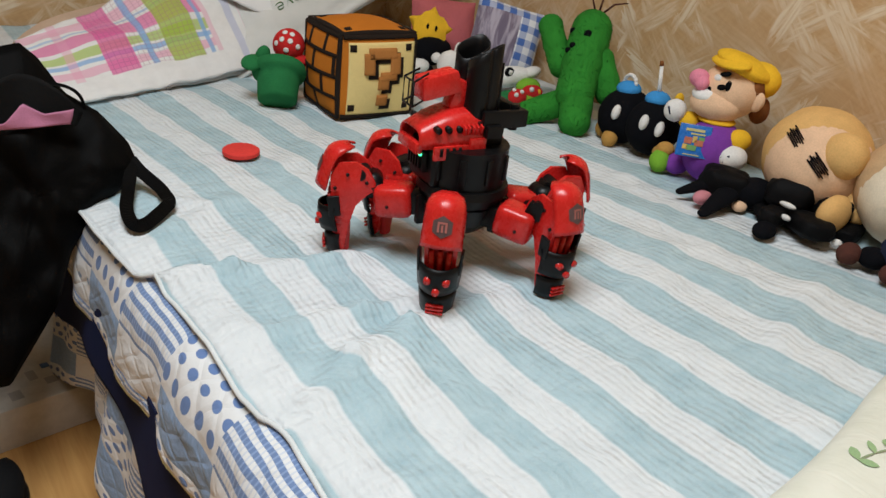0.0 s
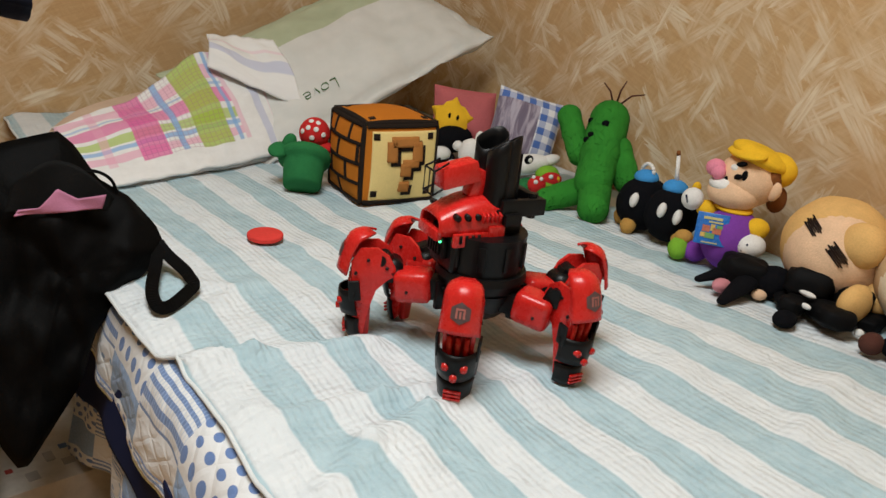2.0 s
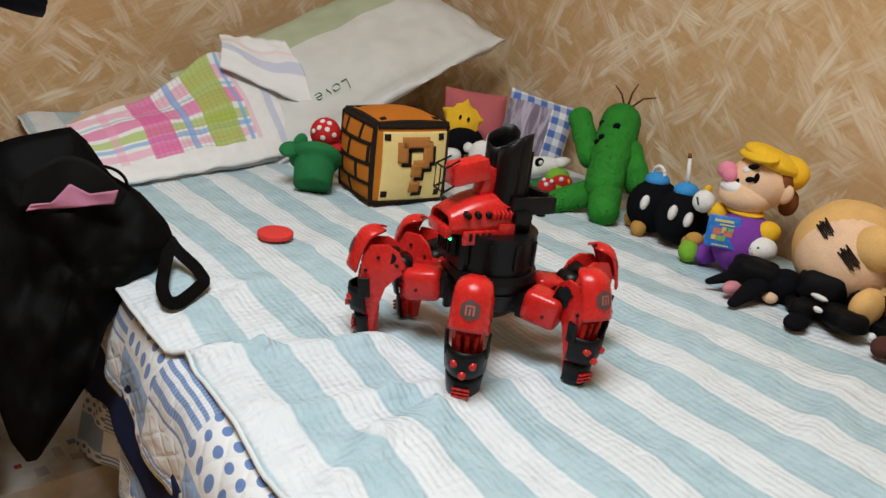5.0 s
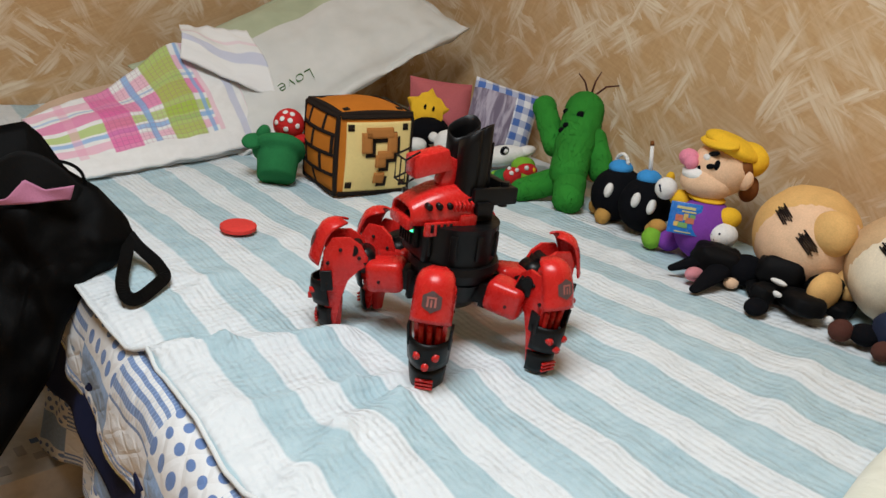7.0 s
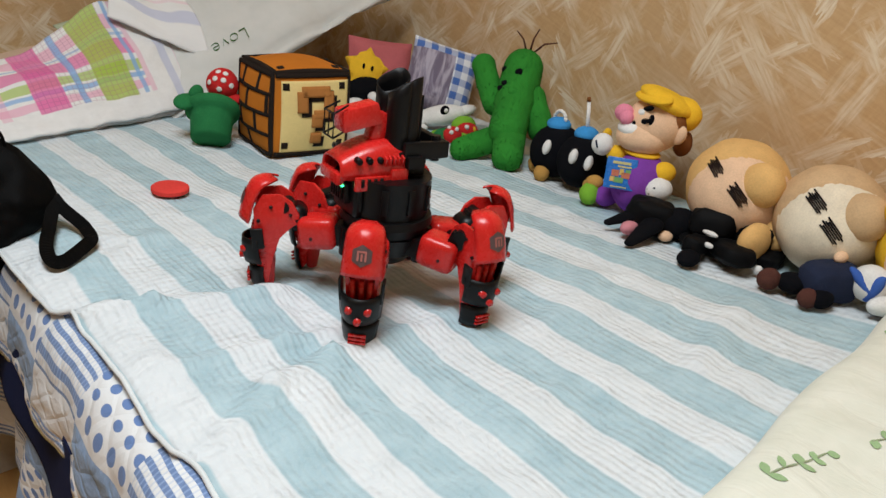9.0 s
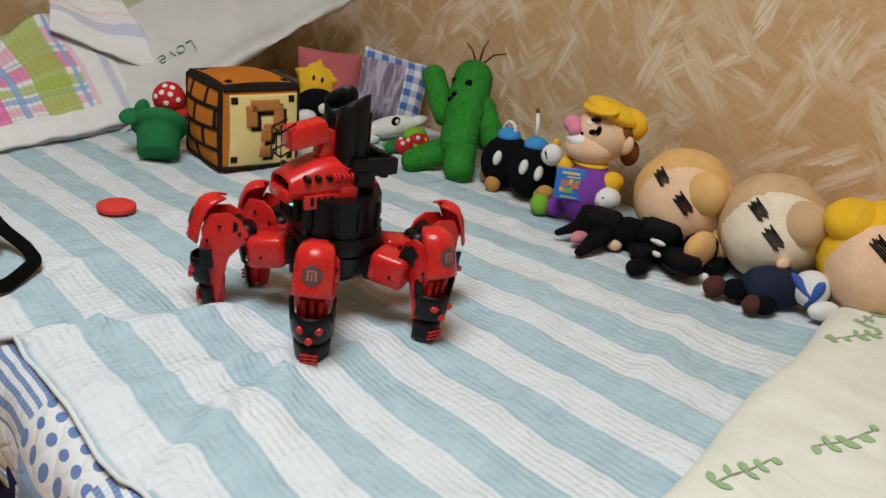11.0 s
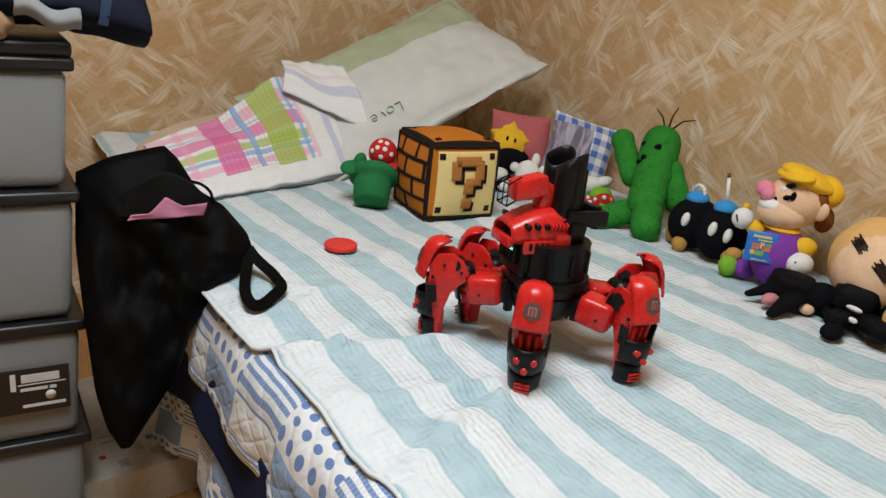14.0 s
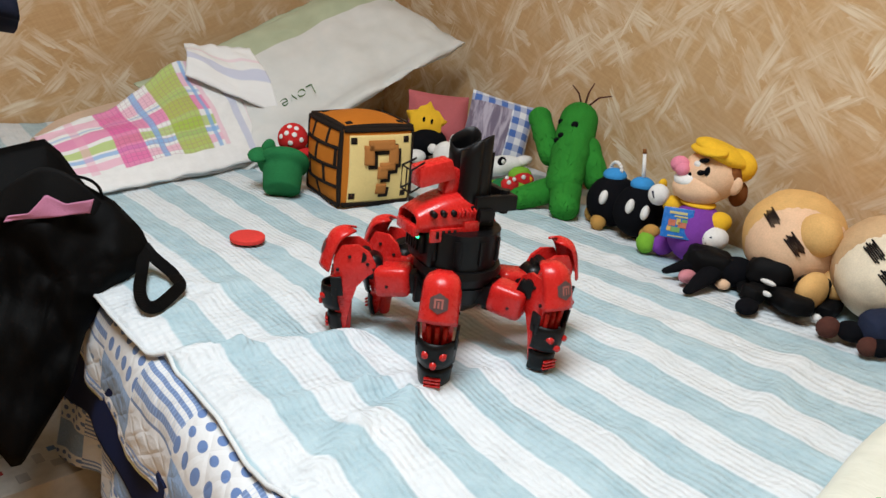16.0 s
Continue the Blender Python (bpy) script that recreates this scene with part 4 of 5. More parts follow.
    return leg


for hip_angle, foot, twist in ((196, (-0.159, -0.003), 14), (148, (-0.110, 0.066), 0), (262, (-0.012, -0.139), 0), (330, (0.131, -0.056), -34), (12, (0.148, 0.050), 10), (85, (0.03, 0.135), 0)):
    robot_leg(hip_angle, foot, twist=twist)

# body: chassis, waist and battery tower
chassis = bmesh.new()
bmesh.ops.create_cone(chassis, cap_ends=True, segments=12, radius1=0.050, radius2=0.060, depth=0.026, matrix=pose(0, 0, 0.090))
bmesh.ops.create_cone(chassis, cap_ends=True, segments=12, radius1=0.034, radius2=0.050, depth=0.016, matrix=pose(0, 0, 0.069))
for k in range(6):
    add_box(chassis, (0.012, 0.010, 0.040), pose(0, 0, 0.088) @ pose(0, 0, 0, 0, 0, 30 + 60 * k) @ pose(0.057, 0, 0), 0.002)
sharp(part("chassis", chassis, black_plastic, robot))
waist = bmesh.new()
bmesh.ops.create_cone(waist, cap_ends=True, segments=28, radius1=0.056, radius2=0.060, depth=0.014, matrix=pose(0.002, 0, 0.111))
bmesh.ops.create_cone(waist, cap_ends=True, segments=28, radius1=0.063, radius2=0.061, depth=0.010, matrix=pose(0.002, 0, 0.124))
bmesh.ops.create_cone(waist, cap_ends=True, segments=28, radius1=0.055, radius2=0.057, depth=0.052, matrix=pose(0.002, 0, 0.155))
for k in range(10):
    add_box(waist, (0.010, 0.006, 0.034), pose(0.002, 0, 0.156) @ pose(0, 0, 0, 0, 0, 36 * k) @ pose(0, -0.056, 0), 0.0015)
sharp(part("waist_ring", waist, black_plastic, robot))

# turret: turned to face the bag
turret = new("turret")
turret.empty_display_size = 0.02
turret.parent, turret.matrix_local = robot, pose(-0.026, -0.006, 0.126, 0, 0, -58) @ Matrix.Diagonal((0.72, 0.82, 0.95, 1))  # its -y looks ahead
tower = bmesh.new()
add_box(tower, (0.098, 0.096, 0.060), pose(0.0, 0.004, 0.030), 0.012, 0, (0.94, 0.94), 3)
add_box(tower, (0.060, 0.012, 0.030), pose(0, -0.047, 0.036), 0.003)
for k in range(5):
    add_box(tower, (0.005, 0.004, 0.020), pose(-0.020 + k * 0.010, -0.0545, 0.036), 0.001)
sharp(part("tower", tower, black_plastic, turret))
hood = bmesh.new()


def hull(u, v):
    # u round the hood from one flank to the other, v from its nose back
    a = math.pi * (u - 0.5)
    w = 0.040 + 0.014 * math.sin(min(1.0, v * 1.2) * math.pi / 2)
    h = 0.026 + 0.024 * math.sin(min(1.0, v * 1.35) * math.pi / 2) * (1 - 0.25 * max(0.0, v - 0.75) / 0.25)
    c, s = math.copysign(abs(math.sin(a)) ** 0.55, math.sin(a)), abs(math.cos(a)) ** 0.6
    return Vector((c * w, -0.066 + v * 0.112, 0.058 + s * h))


hood_ob = part("hood", sheet(28, 20, hull, 0.004), red_plastic, turret, "rounded red turret hood with vent holes")
skirt_bm = bmesh.new()
for sx in (-1, 1):
    add_box(skirt_bm, (0.008, 0.080, 0.020), pose(sx * 0.052, -0.006, 0.054), 0.003)
    for k in range(6):
        add_box(skirt_bm, (0.012, 0.004, 0.012), pose(sx * 0.0535, 0.004 + k * 0.0075, 0.085, 0, sx * 18), 0.0012)
    add_box(skirt_bm, (0.012, 0.030, 0.026), pose(sx * 0.053, 0.030, 0.060), 0.003)
add_box(skirt_bm, (0.076, 0.012, 0.016), pose(0, -0.064, 0.058), 0.004)
sharp(part("hood_skirt", skirt_bm, red_plastic, turret))
for sx in (-1, 1):
    for k in range(4):
        part("vent_hole", rod((sx * 0.040, -0.040 + k * 0.018, 0.086), (sx * 0.0553, -0.040 + k * 0.018, 0.0855), 0.0046, None, 12), black_plastic, turret)
    for k in range(4):
        part("vent_slot", box((0.003, 0.005, 0.011), pose(sx * 0.0566, -0.034 + k * 0.011, 0.056)), black_plastic, turret)
gun = bmesh.new()
add_box(gun, (0.040, 0.062, 0.030), pose(0.0, -0.026, 0.138, 10), 0.005, 0, (1.15, 1.1), 2)
add_box(gun, (0.034, 0.026, 0.044), pose(0.0, 0.010, 0.122, -20), 0.008)
sharp(part("gun_shroud", gun, red_plastic, turret, "red shroud over the disc launcher"), 50)
muzzle = bmesh.new()
for dx, z in ((-0.017, 0.155), (0.017, 0.155), (-0.017, 0.122), (0.017, 0.122)):
    add_rod(muzzle, (dx, -0.050, z), (dx * 1.15, -0.074, z - 0.010), 0.0016, None, 6)
add_tube(muzzle, [(-0.0196, -0.074, 0.145), (0.0196, -0.074, 0.145), (0.0196, -0.074, 0.112), (-0.0196, -0.074, 0.112)], 0.0016, 6, closed=True)
add_rod(muzzle, (0, -0.074, 0.112), (0, -0.074, 0.145), 0.0013, None, 6)
part("muzzle_guard", muzzle, black_plastic, turret, "black wire muzzle guard")
led = Nodes("green_led")
led_mat = led.finish((0.0, 0.3, 0.08), 0.3, Emission_Color=(0.05, 1.0, 0.35, 1), Emission_Strength=4.0)
part("indicator_light", box((0.012, 0.003, 0.0035), pose(0.022, -0.0555, 0.047), 0.001), led_mat, turret, "small green indicator light")
# ammunition tubes behind the hood: two open shells with a slanted mouth
for dx in (-0.023, 0.023):
    def shell(u, v, dx=dx):
        a = math.tau * u
        c, q = math.copysign(abs(math.cos(a)) ** 0.7, math.cos(a)), math.copysign(abs(math.sin(a)) ** 0.7, math.sin(a))
        top = 0.182 + 0.010 * q + 0.007 * c * math.copysign(1, dx)
        return Vector((dx + 0.0225 * c, 0.044 + 0.026 * q, 0.070 + (top - 0.070) * v))
    part("disc_tube", sheet(40, 8, shell, 0.0022), black_plastic, turret, "tall open black magazine tube")
    for k in (-1, 1):
        part("tube_rail", box((0.004, 0.004, 0.096), pose(dx + k * 0.012, 0.0700, 0.122), 0.001), black_plastic, turret)
deck = bmesh.new()
add_box(deck, (0.104, 0.082, 0.012), pose(0, 0.070, 0.088), 0.003)
add_box(deck, (0.116, 0.014, 0.024), pose(0, 0.110, 0.096), 0.003)
for sx in (-1, 1):
    add_box(deck, (0.012, 0.074, 0.024), pose(sx * 0.053, 0.072, 0.097), 0.003)
    add_rod(deck, (sx * 0.040, 0.100, 0.078), (sx * 0.040, 0.100, 0.114), 0.008)
    add_box(deck, (0.016, 0.026, 0.018), pose(sx * 0.060, 0.052, 0.082), 0.003)
add_box(deck, (0.086, 0.060, 0.070), pose(0, 0.056, 0.048), 0.006, 0, (0.9, 0.8))
sharp(part("rear_deck", deck, black_plastic, turret))

# ---- plush toys along the wall ----
TINTS = {
    "green": plush("green_fleece", (0.030, 0.225, 0.028)), "black": fabric("black_fleece", (0.005, 0.0052, 0.007), 330.0, 0.95, 0.03, 0.5, 26.0, 0.08), "blue": plush("blue_fleece", (0.05, 0.28, 0.62)),
    "tan": plush("tan_fleece", (0.50, 0.27, 0.07)), "white": plush("white_fleece", (0.78, 0.77, 0.74)), "skin": plush("peach_fleece", (0.80, 0.53, 0.34)),
    "pink": plush("pink_fleece", (0.78, 0.26, 0.36)), "yellow": plush("yellow_fleece", (0.82, 0.48, 0.03)), "purple": plush("purple_fleece", (0.20, 0.05, 0.34)),
    "lime": plush("lime_fleece", (0.20, 0.44, 0.04)), "brown": plush("brown_fleece", (0.22, 0.08, 0.025)), "blond": plush("blond_fleece", (0.72, 0.43, 0.16)),
    "pale": plush("pale_fleece", (0.78, 0.68, 0.52)), "navy": plush("navy_felt", (0.018, 0.024, 0.05)), "sable": fabric("sable_satin", (0.004, 0.004, 0.0045), 420.0, 0.65, 0.0, 0.35, 20.0, 0.10),
    "rust": plush("shoe_brown", (0.085, 0.032, 0.024)), "red": plush("red_fleece", (0.55, 0.025, 0.025)), "ribbon": plush("ribbon_blue", (0.05, 0.12, 0.42)),
    "rose": plush("rose_felt", (0.62, 0.25, 0.29)), "sand": plush("sandy_fleece", (0.60, 0.40, 0.22)), "leaf": plush("leaf_fleece", (0.022, 0.17, 0.055)),
}


def add_pile(bm, count, long, seed):
    """Short tufts of pile scattered over the faces."""
    rng = random.Random(seed)
    bm.normal_update()
    faces = list(bm.faces)
    sizes = list(itertools.accumulate(f.calc_area() for f in faces))
    for f in rng.choices(faces, cum_weights=sizes, k=count):
        a, b, c = f.verts[0].co, f.verts[1].co, f.verts[-1].co
        p = a + (b - a) * rng.random() + (c - a) * rng.random()
        lean = Vector((rng.uniform(-1, 1), rng.uniform(-1, 1), rng.uniform(-1.2, 0.6)))
        side = f.normal.cross(lean).normalized() * 0.0007
        tip = p + (f.normal * 0.7 + lean * 0.8).normalized() * long * rng.uniform(0.6, 1.2)
        g = bm.faces.new([bm.verts.new(q) for q in (p - side - f.normal * 0.001, p + side - f.normal * 0.001, tip)])
        g.material_index = f.material_index


def doll(name, label, category, lumps, marks=(), group="plush toys along the wall"):
    """One stuffed figure as a single mesh. lumps: (tint, centre, radii, turn); marks: (tint, a, b, radius) short stitched strokes."""
    bm, slots = bmesh.new(), []

    def slot(tint):
        if tint not in slots:
            slots.append(tint)
        return slots.index(tint)

    for tint, centre, radii, *turn in lumps:
        if turn and turn[0] == "limb":
            a, b, r1 = Vector(centre), Vector(turn[1]), turn[2]
            d, pts, rads = (b - a).normalized(), [], []
            for k in range(13):
                ang = -math.pi / 2 + math.pi * k / 12
                base, r = (a, radii) if k < 6 else (b, r1)
                if k == 6:
                    pts.append(a.lerp(b, 0.33)), rads.append(radii + (r1 - radii) * 0.33)
                    pts.append(a.lerp(b, 0.66)), rads.append(radii + (r1 - radii) * 0.66)
                pts.append(base + d * r * math.sin(ang)), rads.append(max(0.0004, r * math.cos(ang)))
            rads = [r * (1 + 0.09 * noise.noise(p * 34)) for r, p in zip(rads, pts)]
            add_tube(bm, pts, rads, 20, slot(tint), 0.62 if tint in ("black", "sable") else 1.0)
            continue
        radii = radii if isinstance(radii, tuple) else (radii,) * 3
        cloth = tint in ("sable", "navy")
        add_ball(bm, centre, radii, turn[0] if turn else (0, 0, 0), slot(tint), 24 if max(radii) > 0.02 else 12, 0.14 if cloth else 0.03 if max(radii) > 0.02 else 0.0, 0.55 if cloth else 1.0)
    for tint, a, b, r in marks:
        add_rod(bm, a, b, r, r * 0.8, 8, slot(tint))
    return as_thing(name, bm, [TINTS[t] for t in slots], label, category, group=group)


def limb(tint, a, b, r, n=4, r1=None):
    """A stuffed limb as a row of lumps from a to b."""
    a, b = Vector(a), Vector(b)
    r1 = r if r1 is None else r1
    return [(tint, tuple(a), r, "limb", tuple(b), r1)]


# cactus-shaped plush
def stuffed_limb(a, b, r0, r1, pile, seed):
    bm = bmesh.new()
    a, b = Vector(a), Vector(b)
    d, pts, rads = (b - a).normalized(), [], []
    for k in range(22):
        ang = -math.pi / 2 + math.pi * min(k, 7) / 14 if k < 8 else math.pi / 2 * max(0, k - 14) / 7
        base, r = (a, r0) if k < 8 else (b, r1) if k > 14 else (a.lerp(b, (k - 7) / 7), r0 + (r1 - r0) * (k - 7) / 7)
        p = base + d * r * math.sin(ang)
        pts.append(p)
        rads.append(max(0.0004, r * math.cos(ang)) * (1 + 0.10 * noise.noise(p * 38)))
    add_tube(bm, pts, rads, 24)
    add_pile(bm, pile // 5, 0.0060, seed)
    return bm


cactus = thing("cactus_plush", "green fleece cactus-shaped plush toy leaning on the wall", "plush toy", group="plush toys along the wall")
for name, a, b, r0, r1, pile in (
    ("body", (1.375, 1.232, 0.572), (1.488, 1.324, 0.690), 0.043, 0.047, 26000), ("arm", (1.405, 1.320, 0.612), (1.430, 1.398, 0.684), 0.026, 0.029, 8000), ("arm", (1.470, 1.262, 0.640), (1.452, 1.205, 0.580), 0.028, 0.031, 8000),
    ("leg", (1.380, 1.228, 0.565), (1.335, 1.180, 0.534), 0.036, 0.034, 8000), ("leg", (1.365, 1.255, 0.550), (1.290, 1.282, 0.526), 0.031, 0.027, 8000),
):
    limb_ob = part(name, stuffed_limb(a, b, r0, r1, pile, 4), TINTS["green"], cactus)
    a, b = Vector(a), Vector(b)
    axis = b - a
    soft = []
    for v in limb_ob.data.vertices:
        k = min(1.0, max(0.0, (v.co - a).dot(axis) / axis.length_squared))
        out = (v.co - a - axis * k).normalized()
        soft.append((out + 0.22 * noise.noise_vector(v.co * 60) + 0.10 * noise.noise_vector(v.co * 260)).normalized())
    limb_ob.data.normals_split_custom_set_from_vertices(soft)
for a, b, r in (((1.455, 1.295, 0.690), (1.429, 1.279, 0.694), 0.0100), ((1.450, 1.330, 0.688), (1.430, 1.328, 0.691), 0.0085)):
    part("eye", rod(a, b, r, r * 0.8, 12), TINTS["black"], cactus)
part("mouth", add_rod(rod((1.424, 1.300, 0.664), (1.401, 1.292, 0.668), 0.0080, 0.0064), (1.418, 1.304, 0.652), (1.393, 1.295, 0.656), 0.0080, 0.0064), TINTS["black"], cactus)
for a, m, b in (((1.500, 1.335, 0.730), (1.496, 1.345, 0.755), (1.488, 1.362, 0.772)), ((1.508, 1.330, 0.732), (1.514, 1.330, 0.758), (1.524, 1.325, 0.782)), ((1.515, 1.322, 0.730), (1.532, 1.310, 0.750), (1.556, 1.292, 0.756))):
    part("spine", add_tube(bmesh.new(), [a, m, b], [0.0026, 0.0022, 0.0014], 8), TINTS["rust"], cactus, "dark brown thread spine")

# two round black toys with caps
for centre, turn, feet in (((1.408, 1.108, 0.562), 0, ((1.362, 1.098, 0.520), (1.395, 1.150, 0.522))), ((1.410, 1.030, 0.562), 1, ((1.392, 0.985, 0.526), (1.374, 1.066, 0.516)))):
    c = Vector(centre)
    lumps = [("black", centre, (0.060, 0.054, 0.058)), ("blue", tuple(c + Vector((0.0, 0.004, 0.056))), (0.026, 0.026, 0.017))]
    lumps += [("tan", f, (0.021, 0.017, 0.018), (0, 0, 40)) for f in feet[: 2 - turn]]
    eyes = ((-0.054, -0.017, 0.020), (-0.036, -0.044, 0.012)) if turn else ((-0.053, -0.020, 0.018),)
    lumps += [("white", tuple(c + Vector(e)), (0.009, 0.009, 0.0160), (0, 16, 0)) for e in eyes]
    if turn:
        marks = [("white", tuple(c + Vector((0, 0.004, 0.066))), tuple(c + Vector((-0.002, 0.012, 0.125))), 0.0048), ("brown", tuple(c + Vector((-0.002, 0.012, 0.123))), tuple(c + Vector((-0.003, 0.013, 0.132))), 0.0046)]
        lumps.append(("yellow", tuple(c + Vector((0.035, -0.020, 0.060))), (0.012, 0.008, 0.014)))
    else:
        marks = [("white", tuple(c + Vector((0.0, 0.004 + 0.017 * math.cos(a), 0.066 + 0.020 * math.sin(a)))), tuple(c + Vector((0.0, 0.004 + 0.017 * math.cos(a + 0.4), 0.066 + 0.020 * math.sin(a + 0.4)))), 0.0042) for a in [k * 0.385 for k in range(8)]]
    doll("round_plush", "round black plush toy with pale blue cap and oval eyes", "plush toy", lumps, marks)

# seated doll in a yellow cap
cap_doll = [
    ("purple", (1.408, 0.882, 0.562), (0.055, 0.056, 0.062)), ("skin", (1.436, 0.892, 0.676), (0.054, 0.058, 0.052)), ("skin", (1.416, 0.900, 0.650), (0.050, 0.052, 0.034)),
    ("white", (1.398, 0.912, 0.664), (0.030, 0.034, 0.016), (0, 0, -30)), ("pink", (1.384, 0.930, 0.692), (0.019, 0.019, 0.017)), ("pink", (1.378, 0.918, 0.686), 0.014), ("pink", (1.393, 0.944, 0.687), 0.012),
    ("black", (1.390, 0.888, 0.684), (0.006, 0.024, 0.006), (-20, 0, -24)), ("black", (1.387, 0.902, 0.676), (0.006, 0.006, 0.009), (0, 0, -24)), ("black", (1.389, 0.886, 0.680), (0.006, 0.005, 0.009), (0, 0, -24)), ("black", (1.392, 0.870, 0.690), (0.006, 0.006, 0.012), (0, 0, -24)), ("black", (1.402, 0.948, 0.686), (0.008, 0.010, 0.010)), ("white", (1.392, 0.896, 0.700), (0.006, 0.010, 0.007), (0, 0, -24)), ("black", (1.394, 0.884, 0.710), (0.006, 0.019, 0.005), (-18, 0, -24)),
    ("yellow", (1.448, 0.884, 0.722), (0.055, 0.058, 0.020), (14, 12, 0)), ("yellow", (1.470, 0.862, 0.700), (0.038, 0.040, 0.034)), ("yellow", (1.416, 0.892, 0.729), (0.030, 0.052, 0.010), (0, -8, -25)),
    ("brown", (1.445, 0.843, 0.688), (0.020, 0.012, 0.026)), ("brown", (1.478, 0.850, 0.645), (0.020, 0.018, 0.026)), ("skin", (1.440, 0.836, 0.668), (0.010, 0.015, 0.020), (20, 0, 0)),
    ("yellow", (1.395, 0.935, 0.606), (0.022, 0.022, 0.018)), ("yellow", (1.420, 0.838, 0.596), (0.024, 0.022, 0.020)), ("white", (1.372, 0.958, 0.622), (0.022, 0.021, 0.022)), ("white", (1.402, 0.830, 0.566), (0.029, 0.026, 0.024)),
    ("lime", (1.352, 0.952, 0.523), (0.026, 0.020, 0.022), (0, 0, 40)), ("tan", (1.366, 0.955, 0.545), (0.018, 0.018, 0.014)), ("purple", (1.378, 0.928, 0.524), (0.030, 0.020, 0.022)), ("yellow", (1.412, 0.890, 0.620), (0.034, 0.036, 0.008)),
]
doll("cap_doll", "seated plush doll with a yellow cap and purple overalls", "plush doll", cap_doll, [("navy", (1.378, 0.820, 0.575), (1.376, 0.836, 0.569), 0.0022), ("navy", (1.376, 0.836, 0.569), (1.375, 0.828, 0.560), 0.0022), ("navy", (1.350, 0.958, 0.632), (1.351, 0.952, 0.618), 0.002)])
# the card hung round its neck
TAG = basis((1.352, 0.886, 0.586), (0.55, -0.80, 0.03), (0.25, 0.18, 0.95))
tag_blue = plastic("glossy_blue_card", (0.02, 0.16, 0.52), 0.25)
card = thing("hang_tag", "glossy blue printed card hung on the capped doll's chest", "tag", TAG)
sharp(part("card", box((0.058, 0.004, 0.060), None, 0.0015), tag_blue, card))
for name, tint, cells in (("print_bar", (0.55, 0.50, 0.22), ((0, 0.020, 0.034, 0.005), (0.006, 0.013, 0.026, 0.003), (0, -0.026, 0.030, 0.002))), ("picture_patch", (0.50, 0.16, 0.10), ((-0.010, 0.000, 0.014, 0.012), (0.010, -0.003, 0.016, 0.011))), ("picture_patch", (0.16, 0.34, 0.12), ((-0.002, -0.013, 0.018, 0.010), (0.014, 0.005, 0.010, 0.007))), ("picture_patch", (0.60, 0.42, 0.12), ((-0.014, -0.012, 0.009, 0.009), (0.002, 0.003, 0.008, 0.012)))):
    m = plastic(name + "_ink", tint, 0.3)
    for x, z, w, h in cells:
        part(name, box((w, 0.0012, h), pose(x, -0.0026, z)), m, card, "", False)


def lying_doll(label, centre, r, face, hair, marks, extra):
    """A big-headed doll lying on its side: a round head, hair over its back and brow, and the body in front."""
    c = Vector(centre)
    view = Vector((-0.80, -0.45, 0.30)).normalized()
    lumps = [(face, centre, (r, r * 0.98, r * 0.96)), (hair, tuple(c - view * r * 0.16 + Vector((0.0, 0.004, 0.010))), (r * 1.02, r * 1.03, r * 1.0))]
    lumps += extra
    return doll("big_head_doll", label, "plush doll", lumps, marks)


def strokes(c, r, spots, count=6, long=0.037):
    """Closely stitched parallel black lines on a head, for a shut eye."""
    out = []
    c = Vector(c)
    for d in spots:
        n = Vector(d).normalized()
        along = Vector((0.25, -0.62, -0.62)).normalized()
        along = (along - n * along.dot(n)).normalized()
        side = n.cross(along)
        for k in range(count):
            p = c + n * r * 1.012 + side * (k - (count - 1) / 2) * 0.0034 + along * 0.004 * math.sin(k * 2.1)
            out.append(("black", tuple(p - along * long / 2 - n * 0.002), tuple(p + along * long / 2 - n * 0.002), 0.0015))
    return out


D1, D2, D3 = (1.462, 0.700, 0.594), (1.480, 0.530, 0.594), (1.490, 0.345, 0.598)
lying_doll("big-headed blond plush doll in a black satin coat lying down", D1, 0.091, "skin", "blond", strokes(D1, 0.091, ((-0.75, 0.16, 0.56), (-0.66, -0.36, 0.18))), [
    ("blond", (1.428, 0.642, 0.632), (0.036, 0.040, 0.040)), ("blond", (1.392, 0.610, 0.545), (0.040, 0.022, 0.034)),
    ("sable", (1.392, 0.694, 0.548), (0.036, 0.040, 0.026), (0, 12, 30)), ("sable", (1.335, 0.680, 0.524), (0.044, 0.020, 0.015), (0, 10, 17)), ("black", (1.284, 0.660, 0.514), (0.030, 0.019, 0.013), (0, 0, 20)),
    ("sable", (1.352, 0.624, 0.526), (0.052, 0.030, 0.018), (6, 9, 52)), ("sable", (1.422, 0.634, 0.540), (0.044, 0.026, 0.022), (0, 14, 58)), ("sable", (1.428, 0.590, 0.516), (0.040, 0.018, 0.013), (0, 0, 15)),
    *limb("blond", (1.464, 0.626, 0.560), (1.446, 0.598, 0.540), 0.026, 4, 0.018),
    ("white", (1.340, 0.664, 0.548), (0.008, 0.016, 0.005), (0, 20, 0)), ("white", (1.322, 0.652, 0.534), (0.006, 0.010, 0.005), (0, 30, 0)), ("white", (1.360, 0.574, 0.514), (0.008, 0.008, 0.007)),
])
